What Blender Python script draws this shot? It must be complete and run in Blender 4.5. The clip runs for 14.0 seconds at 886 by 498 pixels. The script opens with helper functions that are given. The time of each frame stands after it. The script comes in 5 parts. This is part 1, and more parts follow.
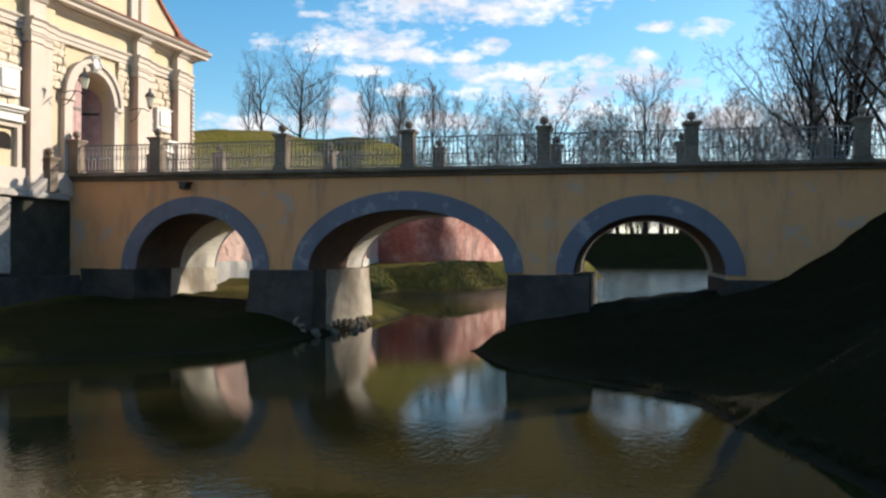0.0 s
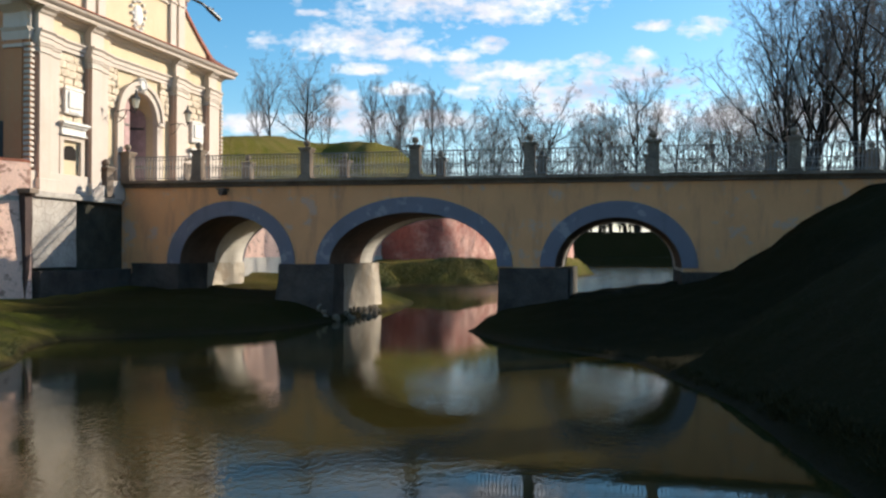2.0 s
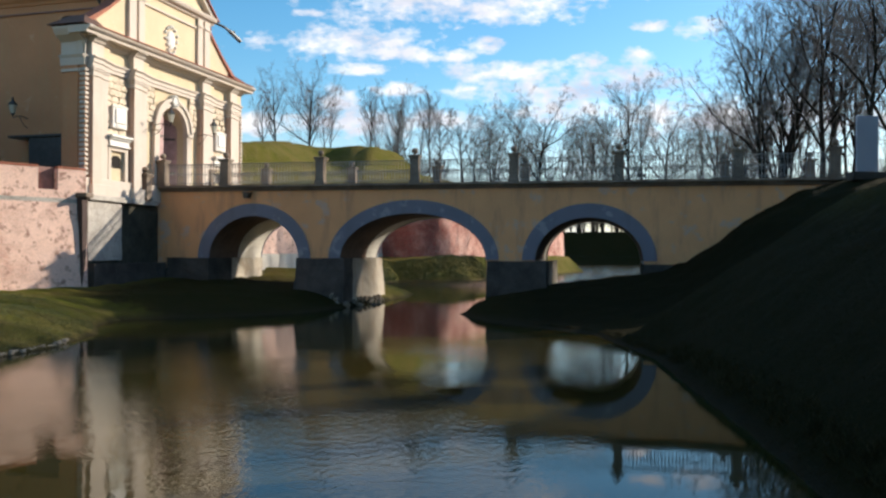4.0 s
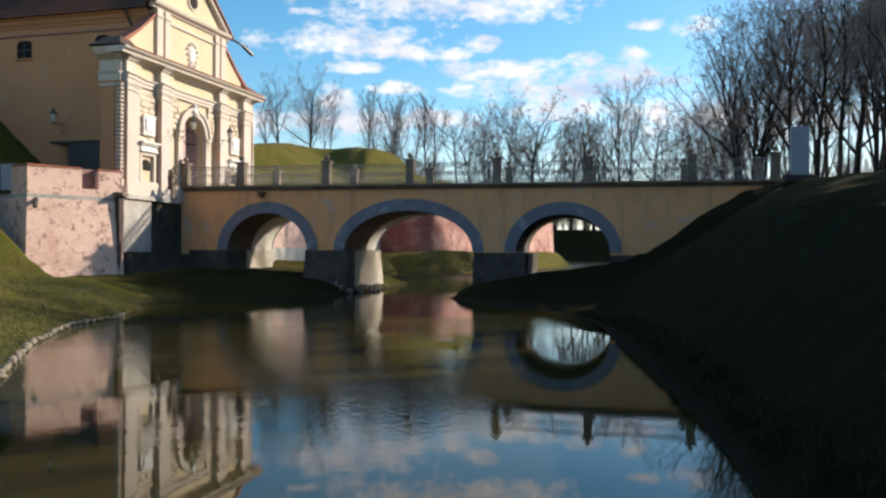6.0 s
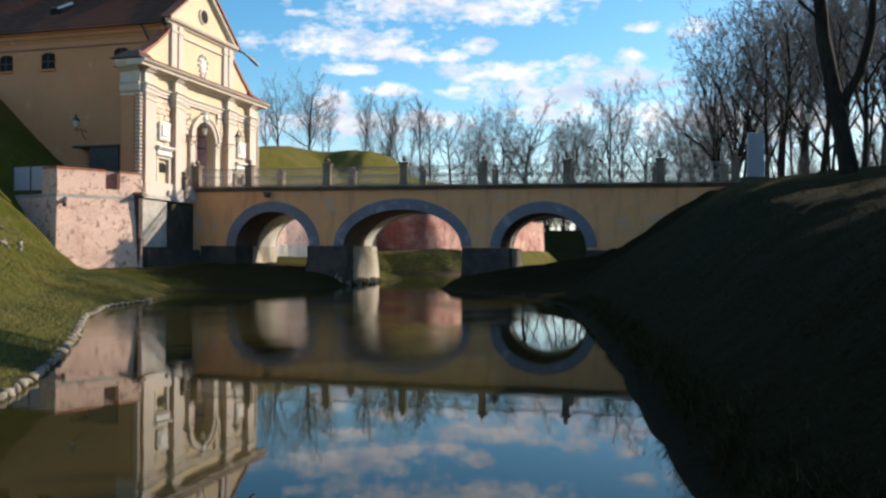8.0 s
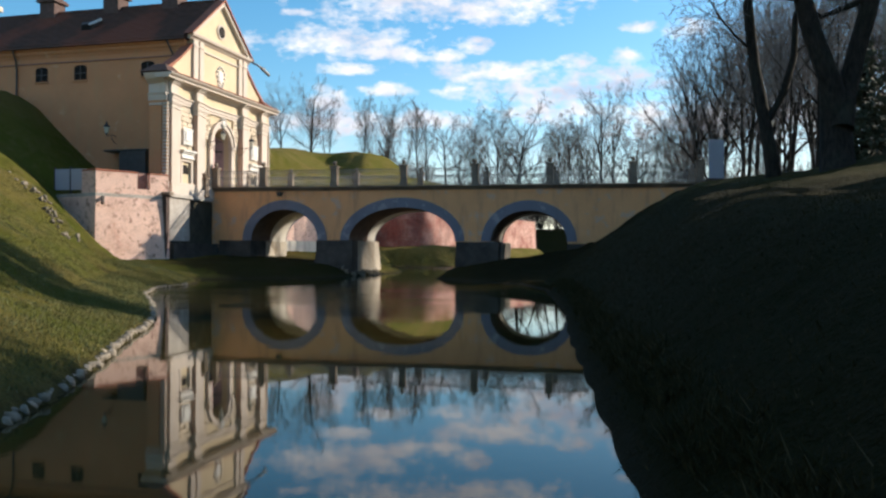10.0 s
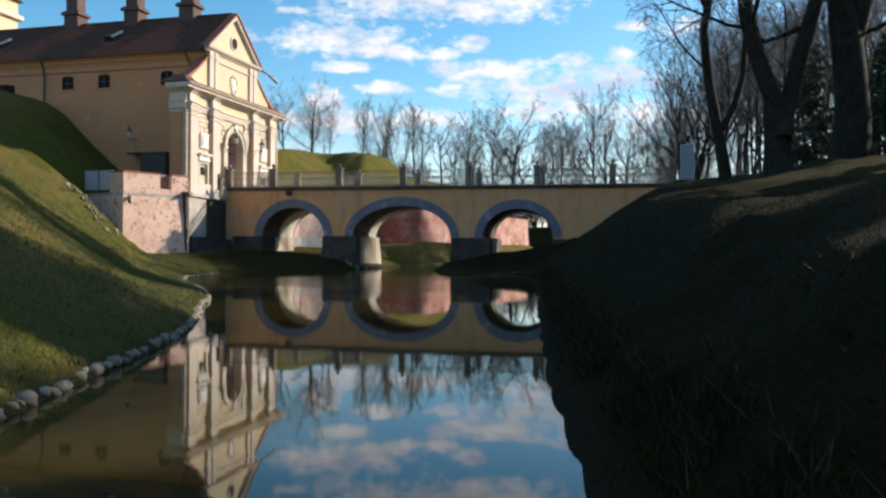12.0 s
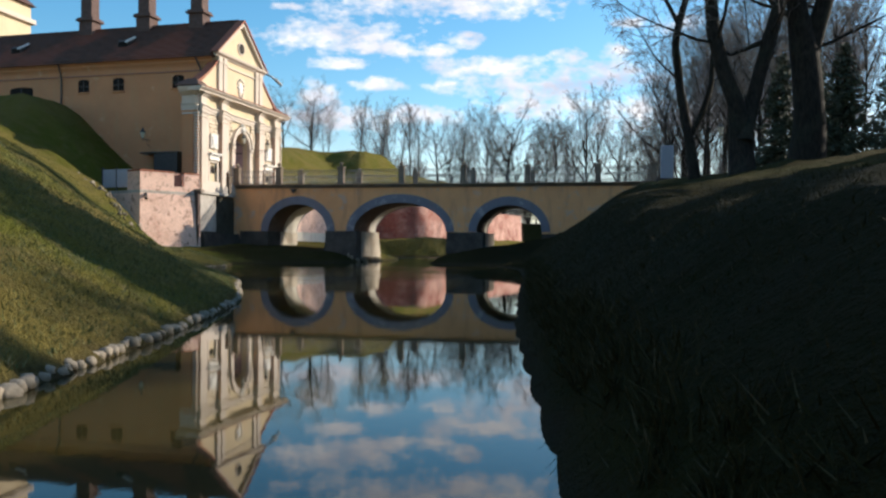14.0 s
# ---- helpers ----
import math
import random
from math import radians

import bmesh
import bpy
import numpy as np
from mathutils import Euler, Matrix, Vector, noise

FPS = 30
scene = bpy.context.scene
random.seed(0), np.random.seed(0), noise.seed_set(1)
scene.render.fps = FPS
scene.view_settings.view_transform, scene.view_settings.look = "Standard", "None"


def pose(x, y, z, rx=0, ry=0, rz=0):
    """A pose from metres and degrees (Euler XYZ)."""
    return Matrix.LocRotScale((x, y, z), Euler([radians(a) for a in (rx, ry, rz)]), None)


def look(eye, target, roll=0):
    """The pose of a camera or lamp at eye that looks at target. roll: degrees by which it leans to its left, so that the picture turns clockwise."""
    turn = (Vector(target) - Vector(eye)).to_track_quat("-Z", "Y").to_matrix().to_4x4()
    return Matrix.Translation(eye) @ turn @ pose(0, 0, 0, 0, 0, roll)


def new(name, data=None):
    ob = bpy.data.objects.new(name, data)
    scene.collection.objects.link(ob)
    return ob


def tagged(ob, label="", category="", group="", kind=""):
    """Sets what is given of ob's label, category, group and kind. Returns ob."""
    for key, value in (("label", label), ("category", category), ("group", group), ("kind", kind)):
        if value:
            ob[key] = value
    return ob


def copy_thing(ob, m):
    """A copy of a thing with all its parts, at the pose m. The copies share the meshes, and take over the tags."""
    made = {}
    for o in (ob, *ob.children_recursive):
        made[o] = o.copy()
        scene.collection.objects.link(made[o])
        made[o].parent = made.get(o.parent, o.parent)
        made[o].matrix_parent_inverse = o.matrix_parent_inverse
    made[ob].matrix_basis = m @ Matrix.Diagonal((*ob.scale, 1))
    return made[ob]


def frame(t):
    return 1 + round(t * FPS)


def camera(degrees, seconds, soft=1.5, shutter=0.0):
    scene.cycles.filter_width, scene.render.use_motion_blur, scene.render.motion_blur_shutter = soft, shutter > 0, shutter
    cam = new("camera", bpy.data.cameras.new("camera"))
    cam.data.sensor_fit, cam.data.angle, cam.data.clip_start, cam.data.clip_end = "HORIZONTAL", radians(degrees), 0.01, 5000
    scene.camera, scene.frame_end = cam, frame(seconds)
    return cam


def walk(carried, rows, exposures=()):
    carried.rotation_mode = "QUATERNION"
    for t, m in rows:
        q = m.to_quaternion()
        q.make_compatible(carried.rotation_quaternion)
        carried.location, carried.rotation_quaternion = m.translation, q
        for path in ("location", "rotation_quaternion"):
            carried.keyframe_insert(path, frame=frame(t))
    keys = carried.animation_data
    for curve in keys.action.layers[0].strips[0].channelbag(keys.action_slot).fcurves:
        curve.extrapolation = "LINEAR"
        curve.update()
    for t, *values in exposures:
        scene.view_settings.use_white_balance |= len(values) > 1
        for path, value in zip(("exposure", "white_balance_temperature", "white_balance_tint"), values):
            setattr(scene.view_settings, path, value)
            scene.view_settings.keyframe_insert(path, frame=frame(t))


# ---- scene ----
# ---------------------------------------------------------------- camera
cam = camera(57.0, 14.0, soft=2.5)
# seconds, eye x, y, z, yaw to the left, pitch up, roll
ROWS = [
    (0, 7.814, -28.768, 3.125, 12.766, 0.270, 0.307),
    (0.5, 8.045, -29.816, 3.113, 12.721, 0.217, 0.309),
    (1, 8.276, -31.129, 3.101, 12.675, 0.165, 0.312),
    (1.5, 8.532, -32.508, 3.073, 12.628, 0.222, 0.314),
    (2, 8.801, -33.911, 3.036, 12.579, 0.175, 0.317),
    (2.5, 9.083, -35.248, 2.990, 12.528, 0.129, 0.320),
    (3, 9.376, -36.544, 2.936, 12.476, 0.152, 0.322),
    (5.5, 11.129, -43.252, 2.569, 12.194, 0.209, 0.335),
    (6, 11.465, -44.465, 2.480, 12.133, 0.095, 0.338),
    (6.5, 11.771, -45.594, 2.389, 12.071, 0.118, 0.340),
    (7, 12.065, -46.539, 2.294, 12.006, 0.118, 0.343),
    (7.5, 12.357, -47.481, 2.198, 11.941, 0.203, 0.345),
    (8, 12.654, -48.493, 2.100, 11.874, 0.219, 0.348),
    (10.5, 14.046, -55.120, 1.616, 11.516, 0.201, 0.361),
    (11, 14.283, -56.277, 1.549, 11.440, 0.199, 0.363),
    (11.5, 14.525, -57.611, 1.496, 11.363, 0.028, 0.366),
    (12, 14.750, -58.710, 1.442, 11.284, 0.083, 0.369),
    (12.5, 14.957, -59.535, 1.393, 11.203, 0.090, 0.371),
    (13, 15.143, -60.216, 1.339, 11.121, 0.133, 0.374),
    (13.5, 15.308, -61.202, 1.286, 11.038, 0.110, 0.376),
    (14, 15.450, -62.473, 1.235, 10.953, -0.148, 0.379),
]


def aim(x, y, z, yaw, pitch, roll):
    return pose(x, y, z, 0, 0, yaw) @ pose(0, 0, 0, 90 + pitch, 0, 0) @ pose(0, 0, 0, 0, 0, roll)


walk(cam, [(t, aim(*r)) for t, *r in ROWS], [(0.0, 0.6), (14.0, 0.6)])

# ---------------------------------------------------------------- sun and sky
SUN_DIR = Vector((1.29, 1.0, 0.72)).normalized()
sun = new("sun", bpy.data.lights.new("sun", "SUN"))
sun.data.energy, sun.data.angle, sun.data.color = 5.0, radians(0.6), (1.0, 0.90, 0.76)
sun.matrix_world = look(SUN_DIR * 100, (0, 0, 0))

# clouds: centre across, centre up, half width, half height, as slopes about the axis of the moat
CLOUDS = [
    (0.02, 0.304, 0.135, 0.020), (-0.125, 0.256, 0.085, 0.018), (-0.055, 0.243, 0.045, 0.009),
    (0.043, 0.254, 0.019, 0.010), (0.012, 0.240, 0.020, 0.007), (-0.112, 0.224, 0.032, 0.007),
    (0.022, 0.220, 0.040, 0.010), (-0.058, 0.198, 0.034, 0.007), (0.088, 0.221, 0.050, 0.012),
    (0.168, 0.235, 0.017, 0.009), (0.10, 0.197, 0.075, 0.013), (0.205, 0.213, 0.075, 0.014),
    (0.228, 0.236, 0.016, 0.014), (0.243, 0.279, 0.020, 0.006), (0.305, 0.275, 0.024, 0.012),
    (-0.135, 0.178, 0.022, 0.022), (-0.12, 0.155, 0.075, 0.013), (-0.02, 0.160, 0.055, 0.010),
    (0.16, 0.172, 0.085, 0.012), (0.36, 0.165, 0.15, 0.022), (-0.175, 0.293, 0.018, 0.004),
    (-0.25, 0.155, 0.06, 0.012),
]
AXIS = radians(11.94)


class Graph:
    """Small helper to write node trees in one line each."""

    def __init__(self, tree):
        self.t = tree
        tree.nodes.clear()

    def n(self, kind, inputs=None, **props):
        node = self.t.nodes.new(kind)
        for k, v in props.items():
            setattr(node, k, v)
        for k, v in (inputs or {}).items():
            sock = node.inputs[k]
            if isinstance(v, bpy.types.NodeSocket):
                self.t.links.new(v, sock)
            else:
                sock.default_value = v
        return node

    def math(self, op, a, b=0.0, c=0.0, clamp=False):
        return self.n("ShaderNodeMath", {0: a, 1: b, 2: c}, operation=op, use_clamp=clamp).outputs[0]

    def noise(self, vec, scale, detail=4.0, rough=0.55, distortion=0.0):
        return self.n("ShaderNodeTexNoise", {"Vector": vec, "Scale": scale, "Detail": detail, "Roughness": rough, "Distortion": distortion}).outputs[0]

    def ramp(self, fac, *stops):
        node = self.n("ShaderNodeValToRGB", {0: fac})
        el = node.color_ramp.elements
        while len(el) < len(stops):
            el.new(0.5)
        for e, (p, c) in zip(el, stops):
            e.position, e.color = p, (*c, 1) if len(c) == 3 else c
        return node.outputs[0]

    def span(self, fac, lo, hi, a=0.0, b=1.0):
        return self.n("ShaderNodeMapRange", {0: fac, 1: lo, 2: hi, 3: a, 4: b}).outputs[0]

    def mix(self, fac, a, b, kind="MIX"):
        node = self.n("ShaderNodeMix", data_type="RGBA", blend_type=kind)
        for i, v in ((0, fac), (6, a), (7, b)):
            if isinstance(v, bpy.types.NodeSocket):
                self.t.links.new(v, node.inputs[i])
            else:
                node.inputs[i].default_value = (*v, 1) if isinstance(v, tuple) and len(v) == 3 else v
        return node.outputs[2]


world = bpy.data.worlds.new("sky")
scene.world = world
world.use_nodes = True
g = Graph(world.node_tree)
sky = g.n("ShaderNodeTexSky", sky_type="NISHITA", sun_disc=False, sun_elevation=math.asin(SUN_DIR.z),
          sun_rotation=math.atan2(SUN_DIR.x, SUN_DIR.y), air_density=1.0, dust_density=0.6, ozone_density=2.0)
way = g.n("ShaderNodeTexCoord").outputs["Generated"]
ahead = g.n("ShaderNodeVectorMath", {0: way, 1: (-math.sin(AXIS), math.cos(AXIS), 0)}, operation="DOT_PRODUCT").outputs["Value"]
aside = g.n("ShaderNodeVectorMath", {0: way, 1: (math.cos(AXIS), math.sin(AXIS), 0)}, operation="DOT_PRODUCT").outputs["Value"]
rise = g.n("ShaderNodeSeparateXYZ", {0: way}).outputs[2]
depth = g.math("MAXIMUM", ahead, 0.05)
u, v = g.math("DIVIDE", aside, depth), g.math("DIVIDE", rise, depth)
flat = g.n("ShaderNodeCombineXYZ", {0: u, 1: g.math("MULTIPLY", v, 1.8), 2: 0.0}).outputs[0]
wobble = g.noise(flat, 22.0, 5.0, 0.6)
fine = g.noise(flat, 70.0, 4.0, 0.6)
cover = None
for cu, cv, ru, rv in CLOUDS:
    a = g.math("MULTIPLY_ADD", u, 1 / ru, -cu / ru)
    b = g.math("MULTIPLY_ADD", v, 1 / rv, -cv / rv)
    r2 = g.math("MULTIPLY_ADD", a, a, g.math("MULTIPLY", b, b))
    one = g.math("SUBTRACT", 1.0, g.math("MULTIPLY", r2, 0.5))
    cover = one if cover is None else g.math("SMOOTH_MAX", cover, one, 0.25)
cover = g.math("ADD", g.math("MAXIMUM", cover, -1.2), g.math("MULTIPLY_ADD", wobble, 4.0, -2.05))
cover = g.math("ADD", cover, g.math("MULTIPLY_ADD", fine, 1.8, -0.9))
mask = g.span(cover, 0.0, 1.15)
haze = g.math("MULTIPLY", g.span(rise, 0.02, 0.17, 0.75, 0.0), g.span(wobble, 0.35, 0.6, 0.35, 1.0))
mask = g.math("MAXIMUM", mask, haze)
# unseen cloud added over the rest of the sky, brightening shaded faces
puffs = g.noise(g.n("ShaderNodeVectorMath", {0: way, 1: (1.0, 1.0, 2.2)}, operation="MULTIPLY").outputs[0], 4.5, 5.0, 0.6)
around = g.math("MULTIPLY", g.span(puffs, 0.53, 0.67), g.span(ahead, 0.25, 0.65, 1.0, 0.0))
mask = g.math("MAXIMUM", mask, g.math("MULTIPLY", around, g.span(rise, 0.0, 0.05)))
blue = g.n("ShaderNodeHueSaturation", {"Hue": 0.490, "Saturation": 1.36, "Value": 1.1, "Color": sky.outputs[0]}).outputs[0]
shade = g.mix(g.span(g.noise(flat, 12.0, 3.0), 0.4, 0.62), (6.2, 6.2, 6.4), (4.4, 4.6, 5.3))
# violet-grey underside of the bank of cloud
da = g.math("MULTIPLY_ADD", u, 1 / 0.085, -0.215 / 0.085)
db = g.math("MULTIPLY_ADD", g.math("SUBTRACT", v, g.math("MULTIPLY", u, 0.05)), 1 / 0.013, -0.190 / 0.013)
under = g.math("ADD", g.math("SUBTRACT", 1.0, g.math("MULTIPLY_ADD", da, da, g.math("MULTIPLY", db, db))), g.math("MULTIPLY_ADD", wobble, 2.4, -1.2))
shade = g.mix(g.span(under, 0.0, 0.8, 0.0, 0.85), shade, (3.5, 3.7, 4.7))
world_col = g.mix(mask, blue, shade)
bg = g.n("ShaderNodeBackground", {"Color": world_col, "Strength": 0.118})
g.n("ShaderNodeOutputWorld", {0: bg.outputs[0]})


# ---------------------------------------------------------------- materials
def material(name, make):
    m = bpy.data.materials.new(name)
    m.use_nodes = True
    gg = Graph(m.node_tree)
    co = gg.n("ShaderNodeTexCoord").outputs["Object"]
    geo = gg.n("ShaderNodeNewGeometry").outputs["Position"]
    inputs = make(gg, co, geo)
    relief = inputs.pop("relief", None)
    if relief is not None:
        inputs["Normal"] = gg.n("ShaderNodeBump", {"Height": relief[0], "Strength": relief[1], "Distance": relief[2]}).outputs[0]
    p = gg.n("ShaderNodeBsdfPrincipled", inputs)
    gg.n("ShaderNodeOutputMaterial", {0: p.outputs[0]})
    return m


def plain(name, colour, rough=0.8, metal=0.0, vary=0.25, scale=3.0, bump=0.3, grain=30.0, distance=0.01):
    dark = tuple(c * (1 - vary) for c in colour)
    light = tuple(min(1, c * (1 + vary)) for c in colour)

    def make(gg, co, geo):
        big, small = gg.noise(geo, scale, 4), gg.noise(geo, grain, 3)
        tone = gg.math("ADD", gg.math("MULTIPLY", big, 0.65), gg.math("MULTIPLY", small, 0.35))
        return {"Base Color": gg.ramp(tone, (0.3, dark), (0.7, light)), "Roughness": rough, "Metallic": metal, "relief": (small, bump, distance)}

    return material(name, make)


def stucco(name, colour, stain, patch, amount, start=0.60):
    """Limewashed plaster with rain streaks, patches of lost paint and fine grain."""

    def make(gg, co, geo):
        streak_at = gg.n("ShaderNodeVectorMath", {0: geo, 1: (1.0, 1.0, 0.18)}, operation="MULTIPLY").outputs[0]
        streak = gg.noise(streak_at, 1.6, 5, 0.65)
        cloudy = gg.noise(geo, 0.55, 5, 0.6)
        grain = gg.noise(geo, 28, 3)
        col = gg.mix(gg.span(cloudy, 0.35, 0.7, 0.0, 0.55), colour, tuple(c * 0.78 for c in colour))
        col = gg.mix(gg.math("MULTIPLY", gg.span(streak, 0.52, 0.72), 0.55), col, stain)
        col = gg.mix(gg.math("MULTIPLY", gg.span(gg.noise(geo, 0.9, 6, 0.7), start, start + 0.05), amount), col, patch)
        col = gg.mix(gg.span(grain, 0.3, 0.7, 0.0, 0.16), col, (0.05, 0.045, 0.035))
        return {"Base Color": col, "Roughness": 0.9, "Specular IOR Level": 0.2, "relief": (gg.math("ADD", gg.math("MULTIPLY", grain, 0.4), gg.noise(geo, 5, 4)), 0.35, 0.02)}

    return material(name, make)


M_OCHRE = stucco("ochre_plaster", (0.89, 0.435, 0.20), (0.42, 0.22, 0.13), (0.62, 0.43, 0.33), 0.75, 0.555)
M_CREAM = stucco("cream_plaster", (0.66, 0.535, 0.36), (0.55, 0.43, 0.28), (0.70, 0.60, 0.44), 0.4)
# cream plaster recoloured to the warm tone of the shaded sides
M_SIDE = stucco("shaded_apricot_plaster", (0.60, 0.275, 0.135), (0.48, 0.29, 0.15), (0.70, 0.50, 0.32), 0.35)
M_WHITE = stucco("white_plaster", (0.63, 0.54, 0.46), (0.52, 0.42, 0.31), (0.60, 0.54, 0.46), 0.5)
M_VAULT = stucco("limewashed_jamb", (0.66, 0.61, 0.53), (0.42, 0.37, 0.30), (0.50, 0.42, 0.33), 0.6)
M_FLANK = stucco("stained_sunlit_flank", (0.52, 0.45, 0.36), (0.27, 0.22, 0.16), (0.38, 0.30, 0.22), 0.7, 0.52)
# bare brick, its colour lowered for the shade under the vaults
M_LINING = plain("shade_dark_brick", (0.13, 0.07, 0.043), 0.9, 0, 0.4, 1.6, 0.6, 14.0, 0.02)
M_RING = stucco("blue_grey_plaster", (0.225, 0.215, 0.255), (0.14, 0.135, 0.15), (0.40, 0.37, 0.37), 0.65, 0.56)


def make_tiles(gg, co, geo):
    """Old roof tiles, blackened, with ruddy replaced stretches."""
    big, mid, small = gg.noise(geo, 0.22, 3, 0.5), gg.noise(geo, 1.8, 4, 0.6), gg.noise(geo, 14, 3)
    col = gg.mix(gg.span(mid, 0.35, 0.65), (0.055, 0.028, 0.020), (0.095, 0.042, 0.027))
    col = gg.mix(gg.span(big, 0.50, 0.60, 0.0, 0.85), col, (0.19, 0.060, 0.034))
    return {"Base Color": col, "Roughness": 0.85, "relief": (small, 0.5, 0.03)}


M_TILE = material("roof_tile", make_tiles)
M_COPING = plain("tile_coping", (0.27, 0.085, 0.045), 0.8, 0, 0.3, 3.0)
M_IRON = plain("painted_iron", (0.05, 0.05, 0.05), 0.5, 0.3, 0.3, 8.0, 0.2)
M_RAIL = plain("grey_painted_rail", (0.17, 0.165, 0.16), 0.5, 0.0, 0.3, 8.0, 0.2)
M_RETURN = stucco("shaded_rose_plaster", (0.56, 0.37, 0.28), (0.42, 0.27, 0.19), (0.60, 0.44, 0.34), 0.4)
M_DOOR = plain("oak_door", (0.23, 0.115, 0.09), 0.6, 0, 0.35, 4.0, 0.4)
M_GATE = plain("faded_gate_planks", (0.40, 0.25, 0.24), 0.75, 0, 0.3, 3.0, 0.4)
M_GLASSDARK = plain("dark_window_glass", (0.018, 0.014, 0.012), 0.7, 0, 0.3, 2.0, 0.05)
M_GLASSDARK.node_tree.nodes["Principled BSDF"].inputs["Specular IOR Level"].default_value = 0.08
M_PLAQUE = plain("white_stone_relief", (0.68, 0.65, 0.60), 0.8, 0, 0.12, 6.0, 0.8, 9.0, 0.05)
M_LEAD = plain("dark_lead", (0.07, 0.06, 0.055), 0.5, 0.4, 0.3, 5.0)
M_BUTTRESS = plain("dark_brown_brick", (0.055, 0.035, 0.03), 0.95, 0, 0.35, 4.0, 0.5)
M_BRICKDARK = plain("chimney_brick", (0.10, 0.06, 0.05), 0.9, 0, 0.4, 4.0, 0.6, 12.0, 0.03)
M_BOARD = plain("grey_board", (0.36, 0.36, 0.40), 0.6, 0, 0.08, 1.0, 0.1)
M_LAMPGLASS = plain("frosted_lamp_glass", (0.55, 0.52, 0.42), 0.25, 0, 0.15, 6.0, 0.1)
M_GRAVEL = plain("gravel", (0.33, 0.29, 0.24), 0.95, 0, 0.4, 8.0, 1.0, 40.0, 0.02)


def stone(name, colour, stain):
    def make(gg, co, geo):
        cells = gg.n("ShaderNodeTexVoronoi", {"Vector": geo, "Scale": 2.2}, feature="DISTANCE_TO_EDGE").outputs["Distance"]
        big, small = gg.noise(geo, 0.8, 6, 0.65), gg.noise(geo, 18, 4)
        col = gg.mix(gg.span(big, 0.35, 0.65), colour, stain)
        col = gg.mix(gg.span(small, 0.35, 0.7, 0.0, 0.35), col, tuple(c * 0.5 for c in stain))
        col = gg.mix(gg.span(cells, 0.0, 0.035, 0.35, 0.0), col, (0.06, 0.055, 0.05))
        return {"Base Color": col, "Roughness": 0.92, "Specular IOR Level": 0.2, "relief": (gg.math("ADD", gg.math("MULTIPLY", small, 0.5), gg.span(cells, 0.0, 0.06)), 0.5, 0.03)}

    return material(name, make)


M_STONE = stone("weathered_stone", (0.115, 0.095, 0.08), (0.05, 0.042, 0.036))
M_OLD = stone("old_dark_stone", (0.30, 0.235, 0.18), (0.165, 0.125, 0.095))
M_PALE = stone("pale_stone", (0.55, 0.50, 0.44), (0.36, 0.32, 0.28))
M_SHADOWED = stone("shadow_dark_stone", (0.085, 0.075, 0.055), (0.035, 0.035, 0.025))
M_ASHLAR = stone("cream_ashlar", (0.74, 0.63, 0.49), (0.58, 0.47, 0.35))


def brick(name, colour, mortar, lime, amount, start=0.62, sunlit_x=None):
    """Old brick: courses in relief, patches of lime wash and soot; coloured paler between two x for a sunlit face."""

    def make(gg, co, geo):
        n = gg.n("ShaderNodeSeparateXYZ", {0: geo})
        along = gg.math("ADD", gg.math("MULTIPLY", n.outputs[0], 0.75), n.outputs[1])
        at = gg.n("ShaderNodeCombineXYZ", {0: along, 1: n.outputs[2], 2: 0.0}).outputs[0]
        b = gg.n("ShaderNodeTexBrick", {"Vector": at, "Color1": (*colour, 1), "Color2": (*[c * 0.6 for c in colour], 1), "Mortar": (*mortar, 1),
                                        "Scale": 1.0, "Mortar Size": 0.012, "Brick Width": 0.29, "Row Height": 0.09, "Bias": -0.1})
        big, mid, small = gg.noise(geo, 0.5, 6, 0.65), gg.noise(geo, 2.6, 5, 0.7), gg.noise(geo, 22, 3)
        wash = gg.math("ADD", big, gg.math("MULTIPLY", mid, 0.5))
        # extra wash stands in for sun on the outer face
        if sunlit_x:
            wash = gg.math("ADD", wash, gg.span(n.outputs[0], sunlit_x[0], sunlit_x[1], 0.0, 0.15))
        col = gg.mix(gg.math("MULTIPLY", gg.span(wash, start, start + 0.28), amount), b.outputs[0], lime)
        col = gg.mix(gg.span(mid, 0.53, 0.64, 0.0, 0.75), col, tuple(c * 0.42 for c in colour))
        col = gg.mix(gg.span(small, 0.4, 0.7, 0.0, 0.25), col, (0.08, 0.05, 0.04))
        return {"Base Color": col, "Roughness": 0.93, "relief": (gg.math("ADD", gg.math("MULTIPLY", b.outputs[1], -0.7), gg.math("ADD", mid, gg.math("MULTIPLY", small, 0.4))), 0.6, 0.04)}

    return material(name, make)


M_BRICK = brick("limewashed_brick", (0.46, 0.18, 0.12), (0.55, 0.41, 0.33), (0.88, 0.60, 0.48), 0.9, 0.46)
M_BRICKRED = brick("old_red_brick", (0.37, 0.085, 0.06), (0.34, 0.19, 0.14), (0.76, 0.48, 0.39), 0.85, 0.74, (-9.3, -6.8))


